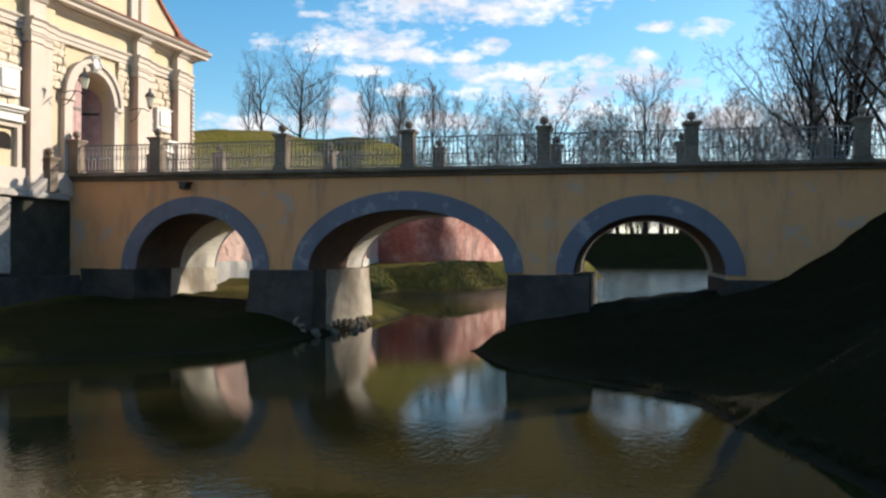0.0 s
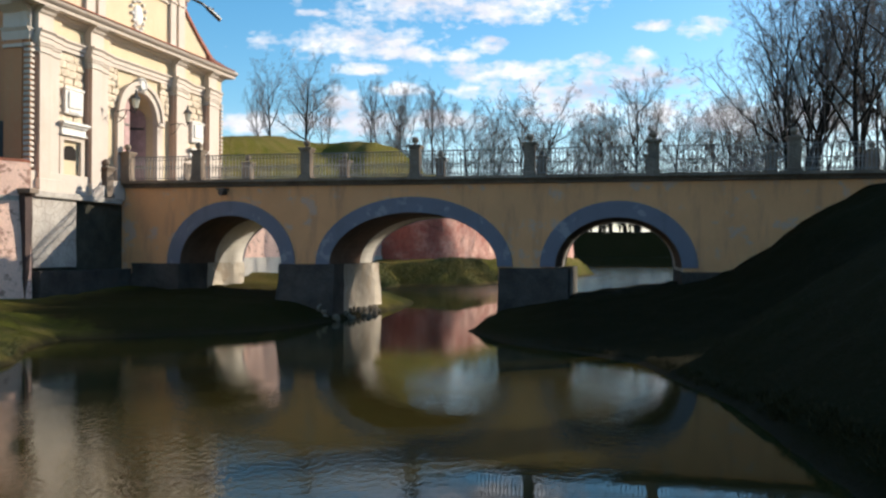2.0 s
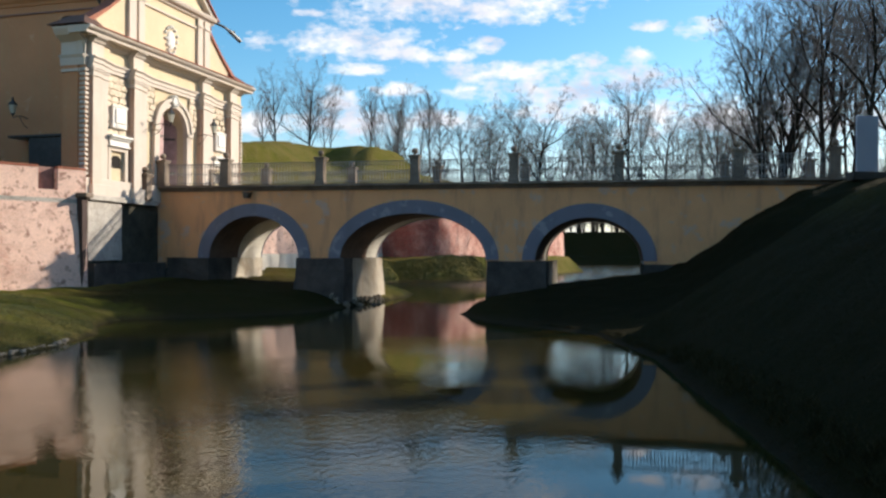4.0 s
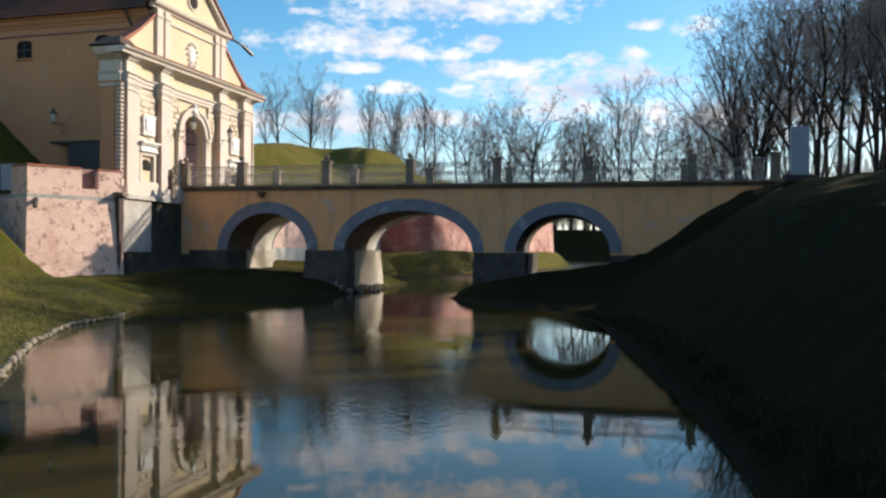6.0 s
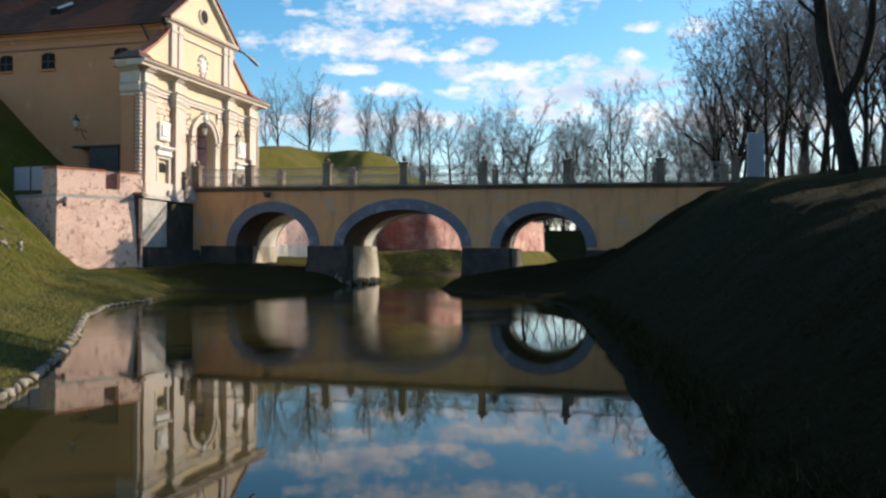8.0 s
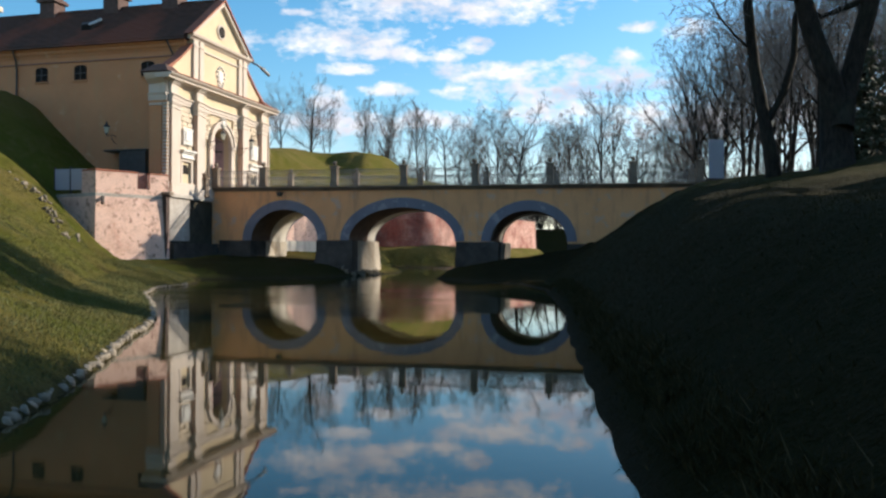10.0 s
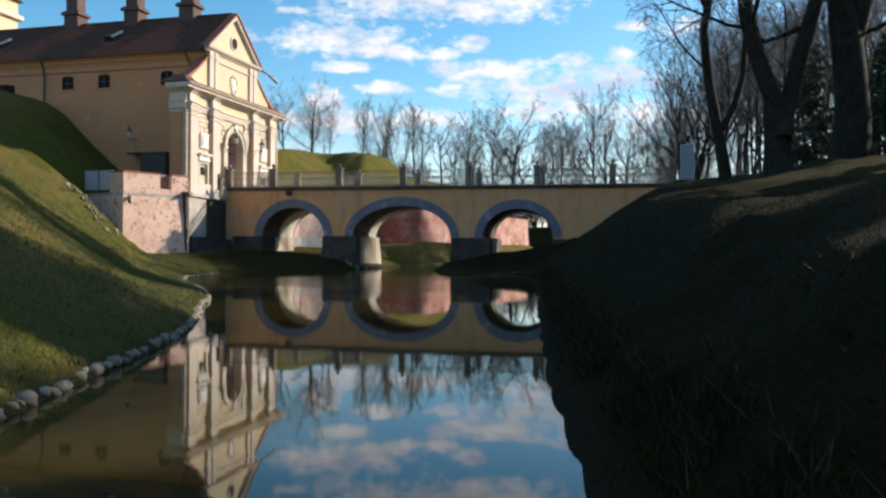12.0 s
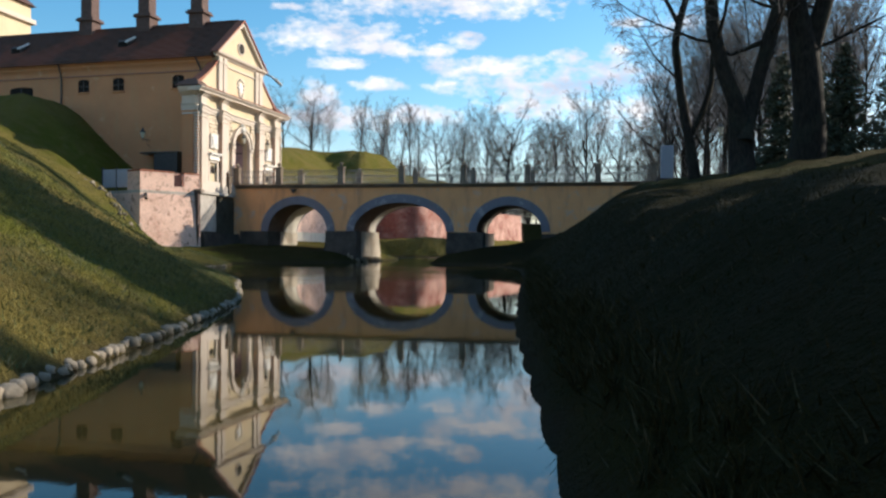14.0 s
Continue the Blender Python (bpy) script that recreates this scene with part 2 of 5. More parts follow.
def make_grass(gg, co, geo):
    big, mid, small = gg.noise(geo, 0.16, 5, 0.6), gg.noise(geo, 1.3, 5, 0.65), gg.noise(geo, 14, 4, 0.7)
    col = gg.mix(gg.span(big, 0.38, 0.62), (0.098, 0.104, 0.016), (0.166, 0.130, 0.036))
    col = gg.mix(gg.span(mid, 0.48, 0.7, 0.0, 0.7), col, (0.170, 0.128, 0.052))
    col = gg.mix(gg.span(small, 0.45, 0.75, 0.0, 0.6), col, (0.020, 0.030, 0.008))
    xyz = gg.n("ShaderNodeSeparateXYZ", {0: geo}).outputs
    z = xyz[2]
    # old leaves under the park trees, coloured darker for the banks' shade
    litter_shade = gg.math("MULTIPLY", gg.span(gg.math("ADD", xyz[0], gg.math("MULTIPLY", mid, 3.0)), 4.5, 7.0), gg.span(gg.math("SUBTRACT", xyz[0], gg.math("MULTIPLY", xyz[1], -0.17)), 3.0, 6.0))
    litter_shade = gg.math("MULTIPLY", litter_shade, gg.span(gg.math("ADD", z, gg.math("MULTIPLY", mid, 1.6)), 4.4, 5.4, 1.0, 0.75))
    # far shore darkened outright, shade put into its colour
    litter_shade = gg.math("MAXIMUM", litter_shade, gg.span(xyz[1], 88.0, 96.0))
    col = gg.mix(gg.math("MULTIPLY", litter_shade, 0.9), col, gg.mix(gg.span(small, 0.4, 0.65), (0.013, 0.0115, 0.0045), (0.028, 0.022, 0.010)))
    # shelf before the bridge, colour darkened for the bridge's shade
    shelf_shade = gg.math("MULTIPLY", gg.span(gg.math("ADD", xyz[0], gg.math("MULTIPLY", mid, 2.0)), -12.5, -11.0), gg.span(gg.math("ADD", xyz[1], gg.math("MULTIPLY", mid, 2.5)), -8.4, -7.4))
    shelf_shade = gg.math("MULTIPLY", shelf_shade, gg.span(gg.math("ADD", xyz[1], mid), 4.0, 7.5, 1.0, 0.0))
    col = gg.mix(gg.math("MULTIPLY", shelf_shade, 0.85), col, gg.mix(gg.span(small, 0.4, 0.65), (0.014, 0.014, 0.0055), (0.029, 0.025, 0.011)))
    mud = gg.math("MULTIPLY", gg.span(gg.math("ADD", z, gg.math("MULTIPLY", mid, 0.5)), 0.25, 0.5, 1.0, 0.0), 0.9)
    col = gg.mix(mud, col, (0.045, 0.036, 0.022))
    return {"Base Color": col, "Roughness": 0.95, "Specular IOR Level": 0.04, "relief": (gg.math("ADD", small, gg.math("MULTIPLY", mid, 2.0)), 1.0, 0.16)}


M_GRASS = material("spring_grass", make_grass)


def make_water(gg, co, geo):
    """A dark mirror: faint slow undulation, finer ripples where the wind touches it, livelier beyond the bridge."""
    at = gg.n("ShaderNodeVectorMath", {0: geo, 1: (1.0, 0.6, 1.0)}, operation="MULTIPLY").outputs[0]
    place_of = gg.n("ShaderNodeSeparateXYZ", {0: geo})
    x, y = place_of.outputs[0], place_of.outputs[1]
    zone = gg.math("MULTIPLY", gg.span(y, -36.0, -30.0), gg.span(y, -17.0, -12.5, 1.0, 0.0))
    zone = gg.math("MULTIPLY", zone, gg.math("MULTIPLY", gg.span(x, -7.0, -3.0, 0.3, 1.0), gg.span(x, 8.4, 10.2, 1.0, 0.0)))
    patch = gg.math("MULTIPLY", gg.span(gg.noise(geo, 0.16, 3, 0.6), 0.36, 0.56), zone)
    beyond = gg.span(y, 12.0, 30.0)
    near = gg.math("MULTIPLY", gg.span(y, -18.0, -13.0), gg.span(y, 0.0, 8.0, 1.0, 0.0))
    slow = gg.math("MULTIPLY", gg.noise(at, 1.1, 2, 0.4), 0.25)
    fine = gg.math("MULTIPLY", gg.noise(at, 8.0, 3, 0.6), gg.math("ADD", gg.math("MULTIPLY", near, 0.3), gg.math("MULTIPLY_ADD", patch, 1.3, 0.05)))
    windy = gg.math("MULTIPLY", gg.noise(at, 5.0, 2, 0.5), gg.math("MULTIPLY", beyond, 1.5))
    height = gg.math("ADD", slow, gg.math("ADD", fine, windy))
    rough = gg.math("MULTIPLY_ADD", beyond, 0.20, gg.span(gg.noise(geo, 0.09, 2), 0.35, 0.65, 0.014, 0.03))
    return {"Base Color": gg.mix(gg.noise(geo, 0.3, 3), (0.036, 0.029, 0.007), (0.024, 0.020, 0.006)), "Roughness": rough, "IOR": 1.33, "relief": (height, 0.12, 0.05)}


M_WATER = material("still_moat_water", make_water)


def make_bark(gg, co, geo):
    at = gg.n("ShaderNodeVectorMath", {0: geo, 1: (1.0, 1.0, 0.25)}, operation="MULTIPLY").outputs[0]
    ridges, big = gg.noise(at, 9, 5, 0.65), gg.noise(geo, 0.9, 3)
    col = gg.mix(gg.span(ridges, 0.35, 0.65), (0.013, 0.011, 0.009), (0.038, 0.030, 0.024))
    col = gg.mix(gg.span(big, 0.5, 0.7, 0.0, 0.4), col, (0.045, 0.048, 0.032))
    return {"Base Color": col, "Roughness": 0.95, "Specular IOR Level": 0.15, "relief": (ridges, 0.7, 0.04)}


M_BARK = material("rough_bark", make_bark)
M_TWIG = plain("thin_twigs", (0.135, 0.112, 0.098), 0.9, 0, 0.25, 2.0, 0.1)
M_NEEDLE = plain("dark_needles", (0.055, 0.062, 0.034), 0.8, 0, 0.4, 3.0, 0.3)


# ---------------------------------------------------------------- mesh helpers
def mesh_of(bm, name, mat, smooth=False):
    me = bpy.data.meshes.new(name)
    bmesh.ops.recalc_face_normals(bm, faces=bm.faces)
    bm.to_mesh(me)
    bm.free()
    me.materials.append(mat)
    if smooth:
        me.polygons.foreach_set("use_smooth", [True] * len(me.polygons))
    return me


def part(name, bm, mat, parent=None, label="", smooth=False, at=None):
    ob = new(name, mesh_of(bm, name, mat, smooth) if isinstance(bm, bmesh.types.BMesh) else bm)
    ob.parent = parent
    if at is not None:
        ob.matrix_basis = at
    if label:
        tagged(ob, label)
    return ob


def empty(name, m=None):
    ob = new(name)
    ob.empty_display_size = 0.3
    if m is not None:
        ob.matrix_basis = m
    return ob


def add_box(bm, x0, x1, y0, y1, z0, z1, bevel=0.0):
    r = bmesh.ops.create_cube(bm, size=1.0)
    bmesh.ops.transform(bm, verts=r["verts"], matrix=Matrix.Translation(((x0 + x1) / 2, (y0 + y1) / 2, (z0 + z1) / 2)) @ Matrix.Diagonal((x1 - x0, y1 - y0, z1 - z0, 1)))
    if bevel:
        edges = list({e for w in r["verts"] for e in w.link_edges})
        bmesh.ops.bevel(bm, geom=edges, offset=bevel, segments=2, affect="EDGES", profile=0.6)
    return r


def box(x0, x1, y0, y1, z0, z1, bevel=0.0):
    bm = bmesh.new()
    add_box(bm, x0, x1, y0, y1, z0, z1, bevel)
    return bm


def prism(points, axis, lo, hi, bm=None):
    """A flat outline pushed from lo to hi along an axis; the outline gives the other two coordinates in order."""
    bm = bm or bmesh.new()

    def spot(p, d):
        q = list(p)
        q.insert("xyz".index(axis), d)
        return q

    a = [bm.verts.new(spot(p, lo)) for p in points]
    b = [bm.verts.new(spot(p, hi)) for p in points]
    bm.faces.new(a)
    bm.faces.new(b[::-1])
    for i in range(len(a)):
        j = (i + 1) % len(a)
        bm.faces.new((a[i], a[j], b[j], b[i]))
    return bm


def lathe(profile, sides=16, bm=None, at=(0, 0, 0)):
    """A turned body from rows of radius, height."""
    bm = bm or bmesh.new()
    rings = []
    for r, z in profile:
        rings.append([bm.verts.new((at[0] + r * math.cos(k * math.tau / sides), at[1] + r * math.sin(k * math.tau / sides), at[2] + z)) for k in range(sides)])
    for lo, hi in zip(rings, rings[1:]):
        for k in range(sides):
            j = (k + 1) % sides
            bm.faces.new((lo[k], lo[j], hi[j], hi[k]))
    bm.faces.new(rings[0][::-1])
    bm.faces.new(rings[-1])
    return bm


def tube(points, radius, sides=6, bm=None):
    bm = bm or bmesh.new()
    rings = []
    pts = [Vector(p) for p in points]
    for i, p in enumerate(pts):
        d = (pts[min(i + 1, len(pts) - 1)] - pts[max(i - 1, 0)]).normalized()
        a = d.cross(Vector((0.31, 0.17, 0.93))).normalized()
        b = d.cross(a)
        rings.append([bm.verts.new(p + radius * (math.cos(k * math.tau / sides) * a + math.sin(k * math.tau / sides) * b)) for k in range(sides)])
    for lo, hi in zip(rings, rings[1:]):
        for k in range(sides):
            j = (k + 1) % sides
            bm.faces.new((lo[k], lo[j], hi[j], hi[k]))
    bm.faces.new(rings[0][::-1])
    bm.faces.new(rings[-1])
    return bm


def arc(cx, cz, a, b, n=24, lo=180.0, hi=0.0):
    return [(cx + a * math.cos(radians(lo + (hi - lo) * k / n)), cz + b * math.sin(radians(lo + (hi - lo) * k / n))) for k in range(n + 1)]


# ---------------------------------------------------------------- ground and water
LEFT_Y = [-120, -90, -62, -57, -53, -49, -46, -43.2, -41.6, -40.2, -37.5, -35.2, -31.4, -26.5, -21.4, -18.5, -15, -12.5, -10, -8.7, -6.7, -4.9, 0, 6.6, 9, 13, 16, 20, 26, 35.5, 37.2, 39, 50, 68, 78, 82, 88, 118]
LEFT_X = [26, 20, 12.2, 10.8, 9.8, 8.7, 7.7, 6.45, 5.65, 4.95, 3.8, 2.5, 0.2, -3.1, -5.7, -6.0, -7.2, -9.0, -9.7, -8.0, -5.6, -4.1, -3.3, -3.1, -2.9, -3.4, -6.5, -8.5, -10.0, -10.6, -7.0, -4.6, -1.9, 2.5, 5.0, 3.0, -8, -150]
RIGHT_Y = [-120, -90, -62, -58.7, -55, -50, -41, -37, -32, -25.5, -17, -11, -8.8, -7.2, -3.2, -1, 7.0, 7.6, 20, 56, 100, 148, 156]
RIGHT_X = [31, 22, 15.85, 15.35, 14.85, 14.2, 13.35, 13.0, 12.65, 12.0, 10.9, 9.1, 6.9, 4.9, 2.9, 3.4, 3.8, 14.0, 16.0, 21.0, 30, 41, -150]
# foot of the castle walls beyond the bridge: curtain, salient corner, long sunlit face
BASTION = [(-60, 13), (-13.9, 13), (-14.0, 41), (-10.5, 41), (-8.2, 41.9), (-7.1, 43.7), (1.7, 80), (-6, 92), (-40, 96)]


def smooth(a, b, x):
    k = np.clip((x - a) / (b - a), 0, 1)
    return k * k * (3 - 2 * k)


def to_line(x, y, line):
    """Distance to an open line."""
    best = np.full(np.shape(x), 1e9)
    for (ax, ay), (bx, by) in zip(line, line[1:]):
        dx, dy = bx - ax, by - ay
        k = np.clip(((x - ax) * dx + (y - ay) * dy) / (dx * dx + dy * dy), 0, 1)
        best = np.minimum(best, np.hypot(x - ax - k * dx, y - ay - k * dy))
    return best


def within(x, y, line):
    inside = np.zeros(np.shape(x), bool)
    for (ax, ay), (bx, by) in zip(line, line[1:] + line[:1]):
        cross = ((ay > y) != (by > y)) & (x < (bx - ax) * (y - ay) / (by - ay + 1e-12) + ax)
        inside ^= cross
    return inside


LEFT_LINE, RIGHT_LINE = list(zip(LEFT_X, LEFT_Y)), list(zip(RIGHT_X, RIGHT_Y))


def ground_height(x, y):
    x, y = np.broadcast_arrays(np.asarray(x, float), np.asarray(y, float))
    dl = np.where(x < np.interp(y, LEFT_Y, LEFT_X), 1, -1) * to_line(x, y, LEFT_LINE)
    dr = np.where(x > np.interp(y, RIGHT_Y, RIGHT_X), 1, -1) * to_line(x, y, RIGHT_LINE)
    # bed of the moat
    bed = -np.clip(np.minimum(-dl, -dr) * 0.5, 0.0, 1.4)
    # right bank: shelf beside the bridge, then the steep slope up to the park
    start = np.interp(y, [-20, -12, -4, 6, 9, 20, 60], [0.0, 1.2, 8.0, 8.2, 1.5, 1.0, 2.0])
    shelf = np.clip(dr, 0, None) * np.interp(y, [-20, -10, -3, 6.6, 9], [0.5, 0.20, 0.20, 0.24, 0.5])
    foot = np.minimum(shelf, start * np.interp(y, [-20, -10, -3, 6.6, 9], [0.5, 0.20, 0.18, 0.22, 0.5]) + 0.12)
    slope = foot + np.clip(dr - start, 0, None) * np.interp(y, [-60, -26, -14, -6, 0, 8, 100, 120], [0.92, 0.84, 0.70, 0.72, 0.80, 0.9, 0.9, 0.9])
    crest = np.interp(y, [-100, -56, -45, -38, -30, -20, -14, -8, 0, 30, 90, 140, 170, 260], [1.7, 1.8, 2.3, 2.7, 3.4, 4.45, 4.95, 5.55, 6.2, 6.1, 6.0, 7.2, 7.8, 7.8])
    over = slope - crest
    right = np.where(over > -1, crest - np.log1p(np.exp(np.clip(-over * 3, -30, 30))) / 3 + 0.15 * np.clip(dr - 6.5, 0, 14) * smooth(-9, -20, y), slope)
    # far shore across the lake: low terrace before the wooded rise
    far = np.interp(dr, [0, 2.1, 4.5, 9.5, 40], [0.0, 1.9, 2.0, 7.7, 8.0])
    k = smooth(135, 146, y)
    right, slope = right * (1 - k) + far * k, slope * (1 - k) + far * k
    # earth heaped against the bridge from the pier to the park
    heap = np.interp(x, [2.9, 3.7, 5.7, 8.5, 10.4, 11.7, 12.7, 14.45, 15.9, 17.8, 20.0], [0.1, 0.75, 1.02, 1.32, 1.58, 1.88, 2.35, 3.4, 4.5, 5.65, 6.2])
    near = smooth(-7.0, -0.8, y) * smooth(8.0, 6.8, y)
    right = np.minimum(right, slope)
    right = np.where(dr > 0, right + np.clip(heap - right, 0, None) * near * smooth(0.0, 0.7, dr), -9)
    # left bank: tall earthwork along the moat, low shelf before the bridge
    inland = np.clip(dl, 0, None)
    hollow = np.interp(inland, [0, 2.0, 4.4, 7.0, 20.0], [0.12, 0.72, 2.5, 4.46, 11.3])
    even = 0.12 + inland * 0.62
    work = np.minimum(even + (hollow - even) * smooth(-47, -40, y), 12.6 + 0.03 * np.clip(inland - 15, 0, 20))
    west = np.interp(y, [-12, -10.8, -9.5, -6], [-13.7, -14.9, -16.1, -16.2]) - x
    low = np.minimum(np.minimum(0.12 + inland * 0.36, 0.72 + inland * 0.07), 1.6) + np.clip(np.minimum(1.05 * west, 5.2 + 0.88 * (west - 5.0)), 0, 11.3) * np.interp(y, [-13, -7], [0.70, 1.0])
    # crest of the earthwork, running down from the gatehouse to the water
    brow = np.interp(x, [-40, -26, -11.8, -8.5, -5], [-4.1, -12.1, -20.2, -22.3, -26.0])
    k = smooth(brow + 2.8, brow + 0.2, y)
    left = low * (1 - k) + work * k
    # north of the bridge: berm, bastion and rampart
    berm = np.minimum(0.1 + inland * np.interp(y, [10, 22, 34], [0.28, 0.5, 1.0]), np.interp(y, [14, 34, 40], [1.5, 1.7, 2.25]))
    inside = within(x, y, BASTION + [(-60, 96)])
    back = to_line(x, y, BASTION)
    # rampart: slopes up behind curtain and front, kept well back from the long sunlit face
    behind = np.maximum(-14.0 - x, y - 41.0)
    from_face = (-7.8 + (y - 41.0) * 0.2436 - x) * 0.97
    rise = np.minimum(np.minimum(0.75 * (behind - 0.6), 1.8 * (from_face - 8.8)), 0.70 * (y - 13.6))
    ramp = 6.5 + np.clip(rise, 0, np.interp(y, [25, 42, 50], [5.3, 8.0, 8.9])) - 2.5 * smooth(57, 68, y)
    north = np.where(inside & (back > 0.6), ramp, berm)
    n = smooth(9, 13, y)
    left = left * (1 - n) + north * n
    left = np.where(inside & (back > 0.6), ramp, left)
    left = np.where(dl > 0, left, -9)
    z = np.where((dl > 0) | (dr > 0), np.maximum(left, right), bed)
    return z


def uneven(x, y, z):
    """Small bumps of the turf, none at the water's edge."""
    out = np.zeros(x.shape)
    for i in np.ndindex(x.shape):
        p = Vector((x[i] * 0.35, y[i] * 0.35, 0.0))
        out[i] = 0.22 * noise.noise(p) + 0.10 * noise.noise(p * 3.1) + 0.05 * noise.noise(p * 8.0)
    return out * np.clip(z / 1.2, 0.06, 1.0)


def steps(*spans):
    out = []
    for a, b, d in spans:
        out += list(np.arange(a, b, d))
    return np.array(out + [spans[-1][1]])


gx = steps((-900, -200, 70), (-200, -60, 14), (-60, -24, 1.5), (-24, 4, 0.4), (4, 18, 0.2), (18, 30, 0.4), (30, 60, 2.0), (60, 200, 14), (200, 900, 70))
gy = steps((-400, -110, 40), (-110, -66, 3.0), (-66, -30, 0.2), (-30, 14, 0.4), (14, 46, 0.5), (46, 90, 1.2), (90, 140, 5), (140, 166, 0.8), (166, 200, 8), (200, 1500, 130))
GX, GY = np.meshgrid(gx, gy)
GZ = ground_height(GX, GY)
GZ = GZ + uneven(GX, GY, GZ)


def grid_mesh(name, X, Y, Z, mat):
    ny, nx = X.shape
    me = bpy.data.meshes.new(name)
    idx = np.arange(nx * ny).reshape(ny, nx)
    quads = np.stack([idx[:-1, :-1], idx[:-1, 1:], idx[1:, 1:], idx[1:, :-1]], -1).reshape(-1, 4)
    me.from_pydata(np.stack([X, Y, Z], -1).reshape(-1, 3).tolist(), [], quads.tolist())
    me.polygons.foreach_set("use_smooth", [True] * len(me.polygons))
    me.materials.append(mat)
    return me


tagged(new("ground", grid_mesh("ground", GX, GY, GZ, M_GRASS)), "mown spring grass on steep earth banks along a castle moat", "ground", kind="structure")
wx, wy = np.meshgrid(np.linspace(-120, 160, 8), np.linspace(-200, 220, 8))
tagged(new("water", grid_mesh("water", wx, wy, wx * 0, M_WATER)), "still olive-brown moat water mirroring the sky", "water", kind="structure")


def on_ground(x, y, lift=0.0):
    return float(ground_height(x, y)) + lift

# ---------------------------------------------------------------- bridge
DECK, SPRING, FAR = 6.22, 2.42, 6.35
ARCHES = [(-8.62, 2.52, 2.22), (-0.15, 3.76, 2.32), (8.50, 2.55, 2.08)]
RING = [(3.14, 2.84), (4.36, 2.96), (3.15, 2.72)]
bridge = tagged(empty("bridge", pose(0, 0, 0)), "three-arched plastered bridge in ochre with blue-grey arch rings", "bridge")


def bridge_body():
    line = [(-14.4, -0.6)]
    for cx, a, b in ARCHES:
        line += [(cx - a, -0.6)] + arc(cx, SPRING, a, b, 28) + [(cx + a, -0.6)]
    line += [(20.4, -0.6), (20.4, 5.96), (-14.4, 5.96)]
    bm = prism(line, "y", 0.0, FAR)
    return bm


body = bridge_body()
me = mesh_of(body, "wall", M_OCHRE)
me.materials.append(M_VAULT)
for poly in me.polygons:
    if abs(poly.normal.y) < 0.5 and poly.center.z < 5.5 and -13 < poly.center.x < 13:
        poly.material_index = 1
part("wall", me, None, bridge, "ochre plaster wall, stained and patched")
for (cx, a, b), (ra, rb) in zip(ARCHES, RING):
    for y0, y1 in ((-0.07, 0.03), (FAR - 0.03, FAR + 0.07)):
        inner, outer = arc(cx, SPRING, a - 0.03, b - 0.03, 30), arc(cx, SPRING, ra, rb, 30)
        bm = prism(inner + outer[::-1], "y", y0, y1)
        part("arch_ring", bm, M_RING, bridge, "blue-grey painted arch ring")


def rough_block(x0, x1, y0, y1, z0, z1, batter=0.0, seed=0, cell=0.45, amount=0.05, flare=None):
    """A block of weathered masonry with an uneven face."""
    bm = bmesh.new()
    add_box(bm, x0, x1, y0, y1, z0, z1)
    cuts = int(max(x1 - x0, y1 - y0, z1 - z0) / cell)
    bmesh.ops.subdivide_edges(bm, edges=bm.edges, cuts=min(cuts, 9), use_grid_fill=True)
    cx, cy = (x0 + x1) / 2, (y0 + y1) / 2
    for w in bm.verts:
        k = (z1 - w.co.z) * batter
        w.co.x += k * (1 if w.co.x > cx else -1) * min(1, abs(w.co.x - cx) / (0.5 * (x1 - x0)))
        k = (z1 - w.co.z) * (batter if flare is None else flare)
        w.co.y += k * (1 if w.co.y > cy else -1) * min(1, abs(w.co.y - cy) / (0.5 * (y1 - y0)))
        w.co += amount * Vector((noise.noise(w.co * 1.7 + Vector((seed, 0, 0))), noise.noise(w.co * 1.7 + Vector((0, seed + 9, 0))), 0.5 * noise.noise(w.co * 1.7 + Vector((0, 0, seed + 5)))))
    return bm


def masonry(name, bm, label):
    """Dark stone; flanks coloured paler only beyond the depth where sun reaches."""
    me = mesh_of(bm, name, M_STONE)
    me.materials.append(M_FLANK)
    for poly in me.polygons:
        # near flank keeps the dark stone, standing in for its shadow
        if poly.normal.x > 0.75 and poly.center.y > (1.2 if name == "pier" else 2.8):
            poly.material_index = 1
    return part(name, me, None, bridge, label)


# dark lining over the near part of each vault, painted-in shade
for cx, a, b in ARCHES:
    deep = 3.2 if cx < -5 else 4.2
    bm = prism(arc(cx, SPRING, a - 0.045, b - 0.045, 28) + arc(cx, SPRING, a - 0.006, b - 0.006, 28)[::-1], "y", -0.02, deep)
    part("vault_lining", bm, M_LINING, bridge, "bare brick under the arch, darkened for shade")
masonry("pier", rough_block(-6.2, -3.62, -0.14, FAR + 0.2, -0.8, SPRING + 0.03, 0.03, 1, flare=0.15), "grey weathered stone pier")
masonry("pier", rough_block(3.66, 6.52, -0.14, FAR + 0.14, -0.8, SPRING - 0.05, 0.02, 2, flare=0.10), "grey weathered stone pier")
masonry("abutment", rough_block(-13.5, -11.12, -0.16, FAR + 0.1, -0.5, SPRING, 0.03, 3, 0.4, 0.07), "crumbling stone footing")
part("abutment", rough_block(11.03, 13.6, -0.12, FAR + 0.1, -0.5, SPRING - 0.15, 0.02, 4), M_STONE, bridge, "stone footing")
COR = [(-0.04, 5.90), (-0.14, 5.93), (-0.16, 6.0), (-0.30, 6.06), (-0.34, 6.10), (-0.34, 6.22), (0.55, 6.24), (0.55, 5.96), (0.0, 5.96)]
part("cornice", prism(COR, "x", -14.2, 20.4), M_OLD, bridge, "dark weathered stone cornice")
